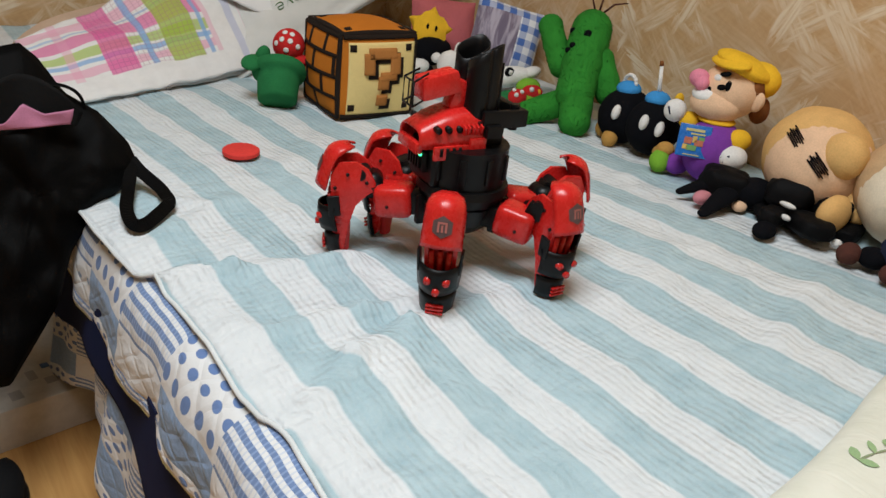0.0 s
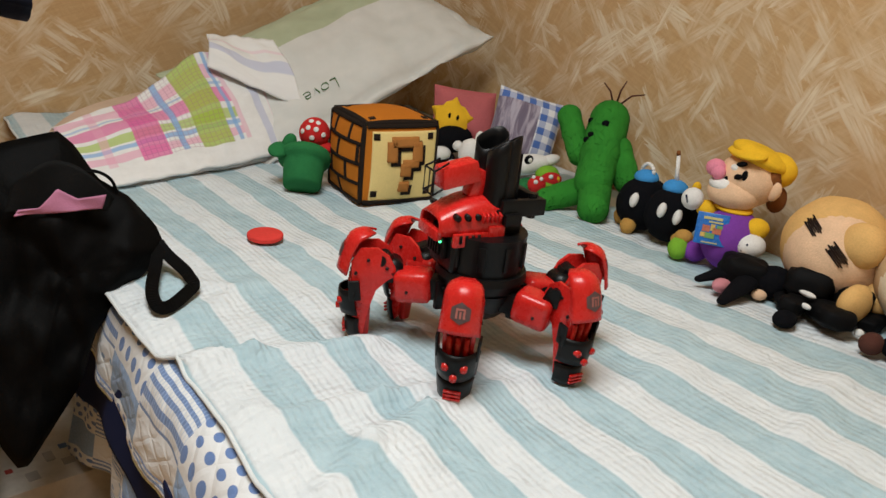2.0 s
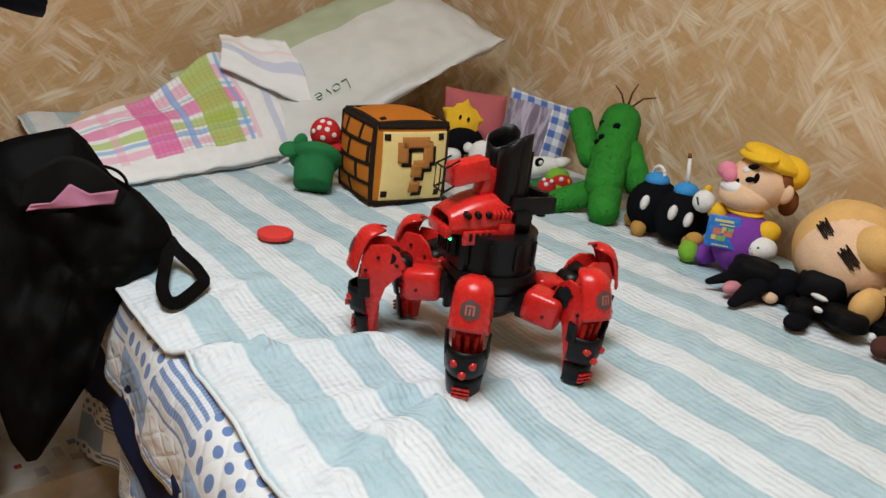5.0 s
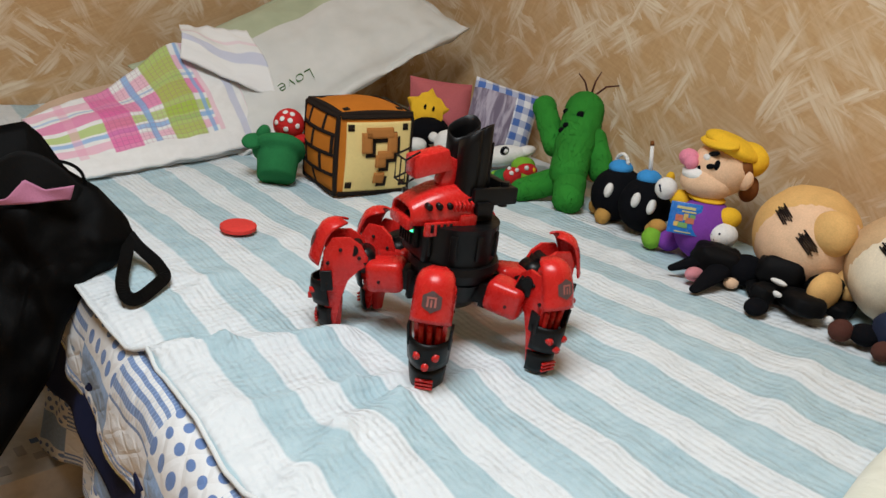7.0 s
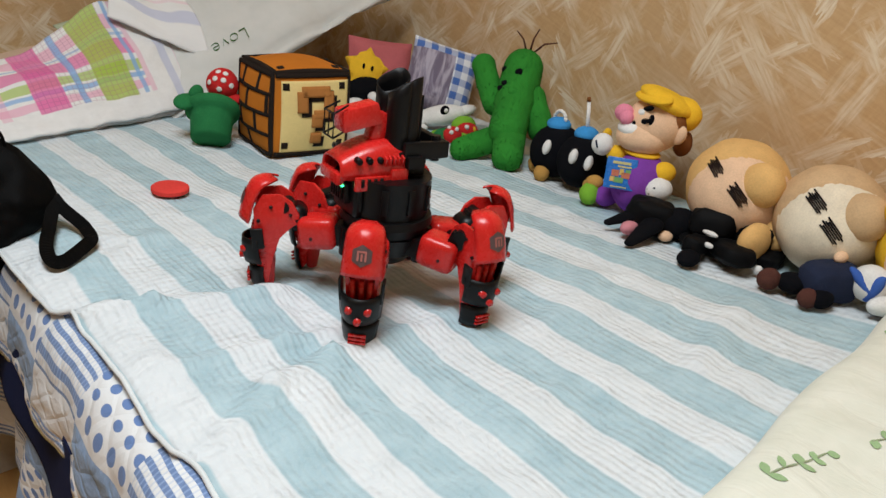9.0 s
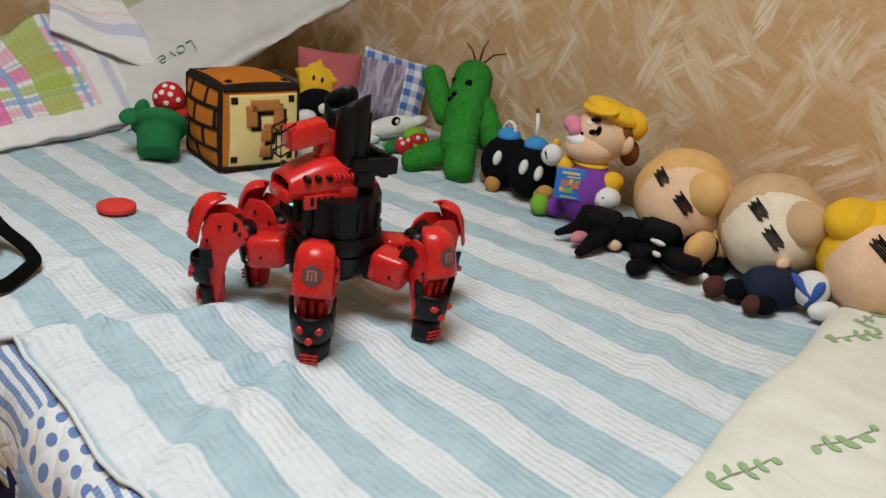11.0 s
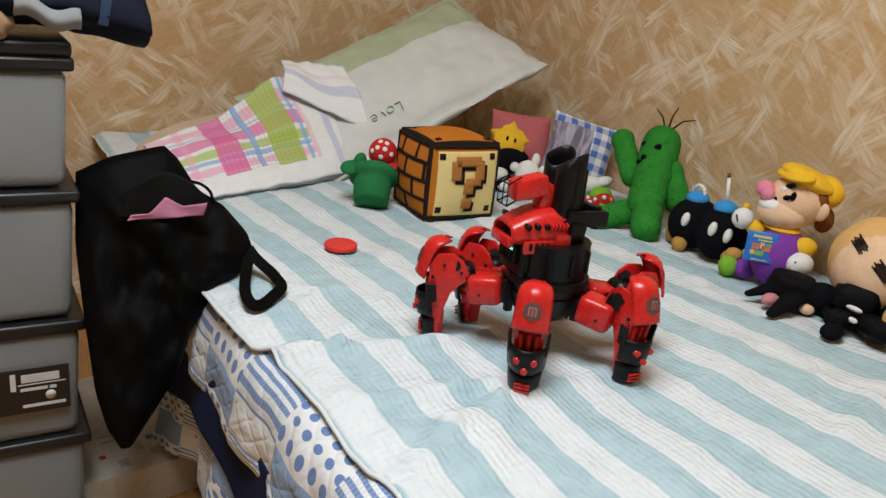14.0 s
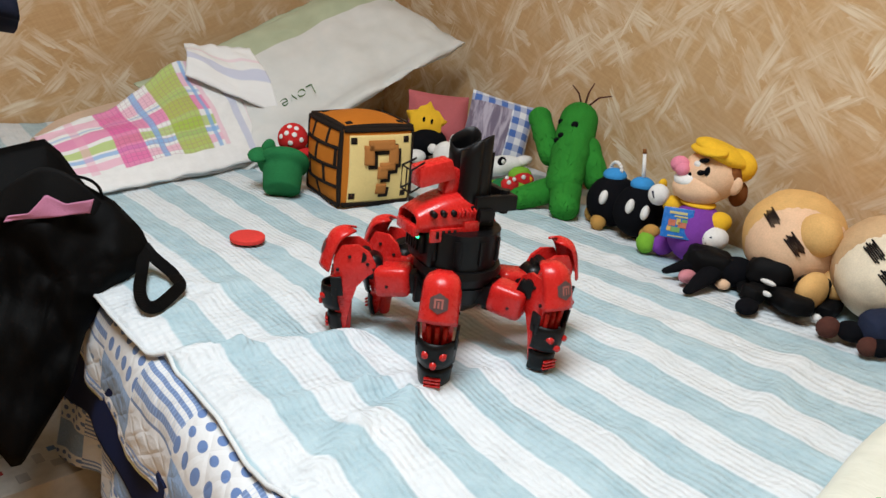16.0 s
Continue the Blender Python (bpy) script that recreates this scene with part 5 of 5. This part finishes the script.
lying_doll("big-headed plush doll in a navy skirt and sailor collar lying down", D2, 0.092, "pale", "sand", strokes(D2, 0.092, ((-0.76, 0.02, 0.50), (-0.70, -0.32, 0.12))), [
    ("sand", (1.446, 0.470, 0.632), (0.036, 0.040, 0.040)),
    ("navy", (1.388, 0.468, 0.534), (0.046, 0.034, 0.030), (0, 0, -25)), ("white", (1.415, 0.418, 0.545), (0.030, 0.030, 0.030)), ("ribbon", (1.392, 0.424, 0.552), (0.008, 0.026, 0.008), (35, 0, 0)), ("ribbon", (1.398, 0.404, 0.545), (0.010, 0.010, 0.026), (20, 0, 0)),
    ("black", (1.356, 0.510, 0.518), (0.026, 0.024, 0.017)), ("rust", (1.332, 0.538, 0.518), (0.022, 0.018, 0.018)), ("black", (1.348, 0.456, 0.516), (0.024, 0.018, 0.016)), ("rust", (1.330, 0.468, 0.515), (0.018, 0.016, 0.016)),
    ("white", (1.400, 0.384, 0.524), (0.028, 0.014, 0.016), (0, 0, -30)), ("skin", (1.408, 0.470, 0.570), (0.016, 0.010, 0.010)),
])
lying_doll("big-headed peach plush doll with yellow hair lying down", D3, 0.096, "skin", "yellow", strokes(D3, 0.096, ((-0.74, -0.10, 0.46), (-0.66, -0.45, 0.10))), [("yellow", (1.462, 0.404, 0.660), (0.052, 0.044, 0.036))])
doll("rabbit_eared_plush", "black plush doll with pink-lined ears lying face down", "plush doll", [
    ("sable", (1.348, 0.795, 0.534), (0.044, 0.034, 0.030), (0, 8, -50)), ("black", (1.376, 0.752, 0.530), (0.040, 0.034, 0.028)), *limb("black", (1.332, 0.808, 0.536), (1.272, 0.830, 0.519), 0.021, 4, 0.009),
    *limb("black", (1.318, 0.768, 0.528), (1.240, 0.752, 0.514), 0.021, 4, 0.010), ("rose", (1.284, 0.791, 0.520), (0.026, 0.014, 0.013), (0, 10, 12)), ("skin", (1.366, 0.824, 0.550), (0.010, 0.012, 0.010)), ("skin", (1.336, 0.748, 0.512), (0.014, 0.011, 0.010), (0, 0, -40)),
    *limb("sable", (1.380, 0.735, 0.520), (1.352, 0.712, 0.516), 0.018, 4, 0.015),
])

# small toys behind the cube
doll("white_plush", "small white plush toy with a lime green base lying down", "plush toy", [
    ("white", (1.285, 1.575, 0.552), (0.034, 0.032, 0.042), (0, -18, 0)), ("white", (1.305, 1.575, 0.592), (0.012, 0.011, 0.020)), ("white", (1.258, 1.600, 0.570), 0.013), ("white", (1.312, 1.548, 0.572), 0.012),
    ("lime", (1.268, 1.545, 0.522), (0.026, 0.026, 0.022)), ("leaf", (1.256, 1.532, 0.516), (0.014, 0.014, 0.013))], group="small toys behind the cube")
doll("black_white_plush", "small black and white plush toy lying behind the others", "plush toy", [
    ("black", (1.272, 1.650, 0.575), (0.060, 0.040, 0.036)), ("white", (1.225, 1.625, 0.546), (0.028, 0.022, 0.018)), ("white", (1.250, 1.612, 0.516), (0.030, 0.022, 0.016)), ("black", (1.238, 1.640, 0.525), (0.040, 0.034, 0.026))], group="small toys behind the cube")
doll("fish_plush", "white plush fish with a large black-ringed eye", "plush toy", [
    ("white", (1.400, 1.500, 0.540), (0.064, 0.032, 0.026), (0, -14, -35)), ("white", (1.350, 1.530, 0.522), (0.030, 0.026, 0.020)), ("black", (1.392, 1.478, 0.558), (0.013, 0.009, 0.013)), ("white", (1.390, 1.471, 0.560), (0.006, 0.005, 0.006)),
    ("white", (1.450, 1.470, 0.556), (0.030, 0.018, 0.014), (0, -20, -30)), ("white", (1.338, 1.500, 0.512), (0.022, 0.010, 0.010)), ("black", (1.415, 1.466, 0.552), (0.008, 0.006, 0.006))], group="small toys behind the cube")
doll("spotted_plush", "small green and red plush with white spots lying flat", "plush toy", [
    ("lime", (1.370, 1.420, 0.514), (0.050, 0.024, 0.014), (0, 0, -30)), ("leaf", (1.345, 1.420, 0.516), (0.036, 0.020, 0.016), (0, 0, 30)), ("red", (1.352, 1.392, 0.524), (0.024, 0.020, 0.020)), ("red", (1.412, 1.410, 0.526), (0.030, 0.020, 0.018)),
    ("white", (1.338, 1.380, 0.534), 0.0055), ("white", (1.352, 1.378, 0.541), 0.005), ("white", (1.340, 1.392, 0.542), 0.005), ("white", (1.398, 1.396, 0.538), 0.006), ("lime", (1.425, 1.440, 0.530), (0.034, 0.024, 0.022)), ("yellow", (1.420, 1.398, 0.530), 0.008)], group="small toys behind the cube")

# five-pointed star
star_bm = prism([(0.064 * (1.0 if k % 2 == 0 else 0.50) * math.sin(k * math.pi / 5), 0.064 * (1.0 if k % 2 == 0 else 0.50) * math.cos(k * math.pi / 5)) for k in range(10)], 0.030, 0.011)
for k, (x, z) in enumerate(((-0.010, 0.004), (0.012, 0.004))):
    add_ball(star_bm, (x, -0.017, z), (0.0035, 0.003, 0.007), (0, 0, 0), 1, 10)
as_thing("star_plush", star_bm, [TINTS["yellow"], TINTS["black"]], "yellow star-shaped plush toy leaning on the pink cushion", "plush toy", basis((1.275, 1.665, 0.622), (0.88, -0.42, -0.22), (0.26, 0.35, 0.92)), "small toys behind the cube")

# potted plush plant, tipped onto its side
pot = thing("plant_plush", "green plush flowerpot tipped over with a red spotted flower head", "plush toy")
TIP = basis((0.825, 1.560, 0.556), (0.80, -0.55, 0.10), (0.42, 0.55, 0.72))
pot_bm = lathe([(0.001, -0.055), (0.034, -0.055), (0.041, -0.050), (0.044, -0.010), (0.046, 0.004), (0.055, 0.006), (0.058, 0.016), (0.055, 0.027), (0.046, 0.028), (0.001, 0.022)], 30)
o = part("pot", pot_bm, TINTS["leaf"], pot, "green fleece pot")
o.matrix_local = TIP
leaves = bmesh.new()
add_ball(leaves, (0.776, 1.580, 0.588), (0.030, 0.022, 0.012), (20, -10, 30), 0, 16)
add_ball(leaves, (0.800, 1.585, 0.600), (0.016, 0.014, 0.022), (0, 20, 0), 0, 14)
part("leaf", leaves, TINTS["leaf"], pot)
part("flower_head", ball((0.862, 1.592, 0.618), (0.034, 0.034, 0.035), (0, 0, 0), 22), TINTS["red"], pot, "red flower head with white spots")
part("lip", ball((0.880, 1.575, 0.592), (0.034, 0.020, 0.010), (0, 18, -35), 18), TINTS["red"], pot)
for dx, dy, dz in ((-0.7, -0.5, 0.5), (-0.3, -0.85, 0.45), (-0.55, -0.80, -0.1), (-0.05, -0.6, 0.8), (-0.9, -0.2, 0.2), (0.15, -0.95, 0.1), (-0.4, -0.3, 0.87)):
    n = Vector((dx, dy, dz)).normalized()
    s = part("spot", ball((0, 0, 0), (0.006, 0.006, 0.002), (0, 0, 0), 12), TINTS["white"], pot)
    s.matrix_local = Matrix.Translation(Vector((0.862, 1.592, 0.618)) + n * 0.0342) @ n.to_track_quat("Z", "Y").to_matrix().to_4x4()

# foam disc that the robot has shot
disc_mat = fabric("red_foam", (0.72, 0.055, 0.045), 260, 0.8, 0.05, 0.25)
as_thing("foam_disc", lathe([(0.001, 0), (0.030, 0), (0.0325, 0.002), (0.0325, 0.008), (0.030, 0.010), (0.001, 0.010)], 36), disc_mat, "flat red foam disc lying on the striped cover", "foam disc", pose(0.632, 1.292, BED + 0.004, 1, -1, 0), smooth=False)

# ---- beside the bed ----
bag_mat = fabric("black_nonwoven", (0.0022, 0.0021, 0.0021), 260, 0.65, 0.0, 0.35, 30, 0.07)
bag_in = fabric("bag_inside", (0.004, 0.004, 0.004), 260, 0.8, 0.0)
pink_cloth = fabric("pink_cloth", (0.50, 0.20, 0.32), 600)
BAG_MID = Vector((0.285, 1.245, 0.500))
BAG_RIM = [(0.163, 1.308, 0.668), (0.215, 1.300, 0.695), (0.300, 1.300, 0.712), (0.322, 1.295, 0.690), (0.350, 1.280, 0.640), (0.392, 1.262, 0.612), (0.425, 1.235, 0.570), (0.436, 1.222, 0.535), (0.412, 1.210, 0.508), (0.362, 1.200, 0.478), (0.318, 1.185, 0.420), (0.290, 1.165, 0.350), (0.245, 1.140, 0.300), (0.205, 1.118, 0.256), (0.190, 1.115, 0.258), (0.172, 1.130, 0.290), (0.160, 1.156, 0.345), (0.154, 1.200, 0.450), (0.152, 1.260, 0.560)]


def bag_body():
    """Two slack skins between the outline and a fuller middle, creased like limp fabric."""
    bm = bmesh.new()
    n = 84
    rim = []
    for k in range(n):
        f = k / n * len(BAG_RIM)
        i = int(f)
        rim.append(Vector(BAG_RIM[i]).lerp(Vector(BAG_RIM[(i + 1) % len(BAG_RIM)]), f - i))
    out = Vector((-0.12, -0.93, 0.30)).normalized()
    skins = []
    for side in (1, -0.7):
        rings = [rim]
        for q in range(1, 14):
            s = q / 14
            ring = []
            for p in rim:
                c = p.lerp(BAG_MID, s)
                full = 0.060 * math.sin(s * math.pi / 2) ** 0.8
                w = Vector((c.x * 11 + c.z * 6, c.y * 5, c.z * 9 - c.x * 7))
                full += (0.030 * noise.noise(w) + 0.014 * noise.noise(w * 2.7) + 0.018 * abs(noise.noise(w * 1.6 + Vector((3, 1, 2))))) * min(1, 4 * s)
                ring.append(c + out * full * side)
            rings.append(ring)
        skins.append(rings)
    edge = [bm.verts.new(p) for p in rim]
    for rings in skins:
        last = edge
        for ring in rings[1:]:
            now = [bm.verts.new(p) for p in ring]
            for k in range(n):
                bm.faces.new((last[k], last[(k + 1) % n], now[(k + 1) % n], now[k]))
            last = now
        tip = bm.verts.new(BAG_MID + sum((v.co - BAG_MID for v in last), Vector()) / n)
        for k in range(n):
            bm.faces.new((last[k], last[(k + 1) % n], tip))
    return bm


bag = thing("tote_bag", "limp black non-woven tote bag slumped against the bed", "bag")
part("body", bag_body(), bag_mat, bag)


def mouth(u, v):
    a = Vector((0.212, 1.217, 0.616)).lerp(Vector((0.346, 1.200, 0.614)), u)
    p = a + Vector((0.012 * v, 0.010 * v, 0.072 * v * math.sin(math.pi * (0.15 + 0.8 * u)) ** 0.8))
    p.y -= 0.004 + 0.008 * math.sin(u * 9) * v
    return p


part("opening", sheet(24, 10, mouth, 0.003), bag_in, bag, "dark open mouth")


def lining(u, v):
    a = Vector((0.222, 1.203, 0.616)).lerp(Vector((0.336, 1.186, 0.618)), u)
    h = 0.006 + 0.022 * max(0.0, 1 - abs(u - 0.45) / 0.22) + 0.016 * u
    return a + Vector((0.006 * v, -0.004 + 0.002 * math.sin(u * 9 + v * 3), h * v + 0.004 * u))


part("inner_cloth", sheet(28, 8, lining, 0.003), pink_cloth, bag, "pink cloth showing inside the mouth")


def strap(points, wide, name, label=""):
    bm = bmesh.new()
    pts = [Vector(p) for p in points]
    dense = []
    for k in range(len(pts) * 5 - 4):
        f = k / 5
        i = min(int(f), len(pts) - 2)
        p0, p1, p2, p3 = pts[max(i - 1, 0)], pts[i], pts[i + 1], pts[min(i + 2, len(pts) - 1)]
        t = f - i
        dense.append(0.5 * ((2 * p1) + (p2 - p0) * t + (2 * p0 - 5 * p1 + 4 * p2 - p3) * t * t + (3 * p1 - p0 - 3 * p2 + p3) * t ** 3))
    view = Vector((-0.15, -0.9, 0.4)).normalized()
    rows = []
    for i, p in enumerate(dense):
        d = (dense[min(i + 1, len(dense) - 1)] - dense[max(i - 1, 0)]).normalized()
        s = d.cross(view).normalized() * wide / 2
        rows.append([bm.verts.new(p + s + view * 0.001), bm.verts.new(p - s + view * 0.001), bm.verts.new(p - s - view * 0.001), bm.verts.new(p + s - view * 0.001)])
    for a, b in zip(rows, rows[1:]):
        for k in range(4):
            bm.faces.new((a[k], a[(k + 1) % 4], b[(k + 1) % 4], b[k]))
    bm.faces.new(rows[0])
    bm.faces.new(rows[-1])
    return part(name, bm, bag_mat, bag, label, False)


STRAP = [(0.428, 1.222, 0.545), (0.404, 1.168, 0.519), (0.386, 1.115, 0.514), (0.379, 1.072, 0.513), (0.383, 1.050, 0.513), (0.398, 1.052, 0.514), (0.432, 1.088, 0.515), (0.446, 1.108, 0.516), (0.448, 1.140, 0.517), (0.446, 1.160, 0.520), (0.432, 1.200, 0.532), (0.424, 1.222, 0.545)]
strap(STRAP, 0.019, "handle", "black strap handle looped on the bed")
strap([(0.318, 1.285, 0.655), (0.350, 1.270, 0.652), (0.368, 1.262, 0.638), (0.374, 1.262, 0.612)], 0.005, "cord", "thin black cord")

# stacked plastic drawers
clear = Nodes("frosted_plastic")
co = clear.coords()
clear_mat = clear.finish(clear.mix(clear.noise(co, 8, 3), (0.55, 0.60, 0.64), (0.66, 0.71, 0.74)), 0.26, Transmission_Weight=0.70, IOR=1.2)
rim_mat = plastic("black_drawer_rim", (0.010, 0.010, 0.011), 0.35)
DX0, DX1, DY0, DY1 = -0.27, 0.158, 1.242, 1.62
drawers = thing("drawer_tower", "stack of frosted clear plastic drawers with black rims", "drawer unit")
levels = [(0.012, 0.205), (0.222, 0.418), (0.440, 0.636), (0.660, 0.838)]
contents = ((0.50, 0.42, 0.30), (0.30, 0.10, 0.06), (0.35, 0.36, 0.38), (0.60, 0.52, 0.40))
for n, ((z0, z1), tint) in enumerate(zip(levels, contents)):
    mid = ((DX0 + DX1) / 2, (DY0 + DY1) / 2, (z0 + z1) / 2)
    bm = box((DX1 - DX0 - 0.012, DY1 - DY0, z1 - z0), pose(*mid), 0.020, (0.955, 0.97), 3)
    top_faces = [f for f in bm.faces if f.normal.z > 0.9]
    bmesh.ops.delete(bm, geom=top_faces, context="FACES")
    d = part("drawer", bm, clear_mat, drawers)
    mod = d.modifiers.new("wall", "SOLIDIFY")
    mod.thickness = 0.003
    part("rim", box((DX1 - DX0 + 0.006, DY1 - DY0 + 0.012, 0.020), pose(mid[0], mid[1], z1 + 0.010), 0.006), rim_mat, drawers, "black plastic rim")
part("lid", box((DX1 - DX0 + 0.002, DY1 - DY0, 0.022), pose((DX0 + DX1) / 2, (DY0 + DY1) / 2, 0.869), 0.006), rim_mat, drawers, "black plastic top")
for n, ((z0, z1), tint) in enumerate(zip(levels, contents)):
    things_mat = fabric("drawer_contents", tint, 90, 0.9, 0.0, 0.3, 40)
    as_thing("stored_box", box((0.115 + 0.02 * n, 0.26, (z1 - z0) * (0.80 if n == 3 else 0.50)), pose(0.03 + 0.004 * n, 1.43, z0 + 0.008 + (z1 - z0) * (0.40 if n == 3 else 0.25), 0, 0, 3 * n - 4), 0.004), things_mat, "boxed odds and ends seen through frosted plastic", "box", group="things stored in the drawers")
    as_thing("stored_bundle", ball((-0.13, 1.44, z0 + 0.008 + (z1 - z0) * 0.30), (0.09, 0.12, (z1 - z0) * 0.30), (0, 0, 12 * n), 18, 0.3), things_mat, "loose bundle seen through frosted plastic", "bundle", group="things stored in the drawers")
# its sticker: a dark field with pale bars
sticker = part("sticker", box((0.190, 0.0016, 0.080), pose(0.036, 1.2372, 0.322, 0, 0, 0), 0.0), rim_mat, drawers, "black sticker with pale bars", False)
pale_ink = plastic("pale_ink", (0.62, 0.62, 0.62), 0.5)
for x, z, w, h in ((0.088, 0.345, 0.056, 0.014), (0.090, 0.334, 0.070, 0.0015), (0.078, 0.325, 0.040, 0.005), (0.106, 0.325, 0.010, 0.005), (0.092, 0.295, 0.064, 0.005), (0.048, 0.340, 0.008, 0.030)):
    part("printed_bar", box((w, 0.0012, h), pose(x, 1.2360, z)), pale_ink, drawers, "", False)
part("printed_oval", rod((0.102, 1.2366, 0.311), (0.102, 1.2354, 0.311), 0.008, None, 20), pale_ink, drawers)

# clothes heaped on the drawers
denim = fabric("dark_denim", (0.007, 0.009, 0.020), 900, 0.85, 0.05, 0.5, 60)
grey_cloth = fabric("grey_lining", (0.26, 0.27, 0.28), 700)
tan_cloth = fabric("tan_cloth", (0.42, 0.28, 0.16), 700)


def denim_place(u, v):
    a = u * math.tau
    r = 1 + 0.12 * noise.noise(Vector((math.cos(a) * 1.5, math.sin(a) * 1.5, v * 2)))
    x = 0.09 + (v - 0.5) * 0.36
    droop = max(0.0, x - 0.15)
    return Vector((x, 1.33 + math.cos(a) * 0.10 * r, 0.935 + math.sin(a) * 0.040 * r - 0.22 * droop + 0.008 * noise.noise(Vector((x * 20, a * 2, 3)))))


bm = sheet(36, 26, denim_place)
bmesh.ops.remove_doubles(bm, verts=bm.verts, dist=1e-5)
bmesh.ops.holes_fill(bm, edges=bm.edges)
jeans = thing("folded_jeans", "dark blue jeans folded on top of the plastic drawers", "jeans")
part("denim", bm, denim, jeans)
part("stitched_band", box((0.014, 0.004, 0.046), pose(0.205, 1.232, 0.930, 12, 8, 0), 0.0015), fabric("blue_band", (0.05, 0.09, 0.17), 600), jeans, "lighter blue stitched loop")
part("turned_lining", sheet(14, 8, lambda u, v: Vector((0.085 + 0.085 * u, 1.222 - 0.012 * math.sin(math.pi * v), 0.915 - 0.02 * u + 0.030 * v + 0.006 * math.sin(u * 8))), 0.004), grey_cloth, jeans, "pale grey turned-out lining")
as_thing("tan_scarf", ball((0.055, 1.255, 0.905), (0.030, 0.030, 0.024), (0, 20, 0), 18, 0.3), tan_cloth, "crumpled tan cloth on the drawers", "cloth")

# printed carton lying on the floor under the bag
carton_mat = fabric("white_carton", (0.66, 0.63, 0.57), 60, 0.7, 0.0, 0.1, 12)
CARTON = pose(0.225, 1.50, 0.042, 0, 0, 8)
carton = thing("flat_carton", "flat white printed carton on the floor by the bed", "carton", CARTON)
sharp(part("board", box((0.26, 0.40, 0.084), None, 0.003), carton_mat, carton))
ink_dark, ink_red, ink_blue = plastic("ink_dark", (0.44, 0.42, 0.40), 0.6), plastic("ink_red", (0.42, 0.05, 0.05), 0.6), plastic("ink_blue", (0.10, 0.22, 0.45), 0.6)
for x, y, w, h, ink in ((-0.02, -0.165, 0.020, 0.026, ink_dark), (-0.05, -0.13, 0.012, 0.012, ink_red), (0.02, -0.12, 0.016, 0.030, ink_dark), (0.05, -0.10, 0.014, 0.014, ink_blue), (-0.02, -0.08, 0.040, 0.006, ink_dark), (-0.02, -0.06, 0.040, 0.004, ink_dark), (0.045, -0.15, 0.020, 0.020, ink_dark)):
    part("printed_block", box((w, h, 0.0012), pose(x, y, 0.0426)), ink, carton, "", False)
# dark shoe at the drawers' foot
shoe = thing("dark_slipper", "dark fabric slipper on the laminate floor", "slipper")
part("upper", ball((0.168, 1.150, 0.036), (0.036, 0.075, 0.036), (0, 0, -12), 22, 0.08), fabric("slipper_felt", (0.008, 0.008, 0.009), 500), shoe)
part("sole", ball((0.168, 1.150, 0.010), (0.040, 0.082, 0.010), (0, 0, -12), 22), rim_mat, shoe)
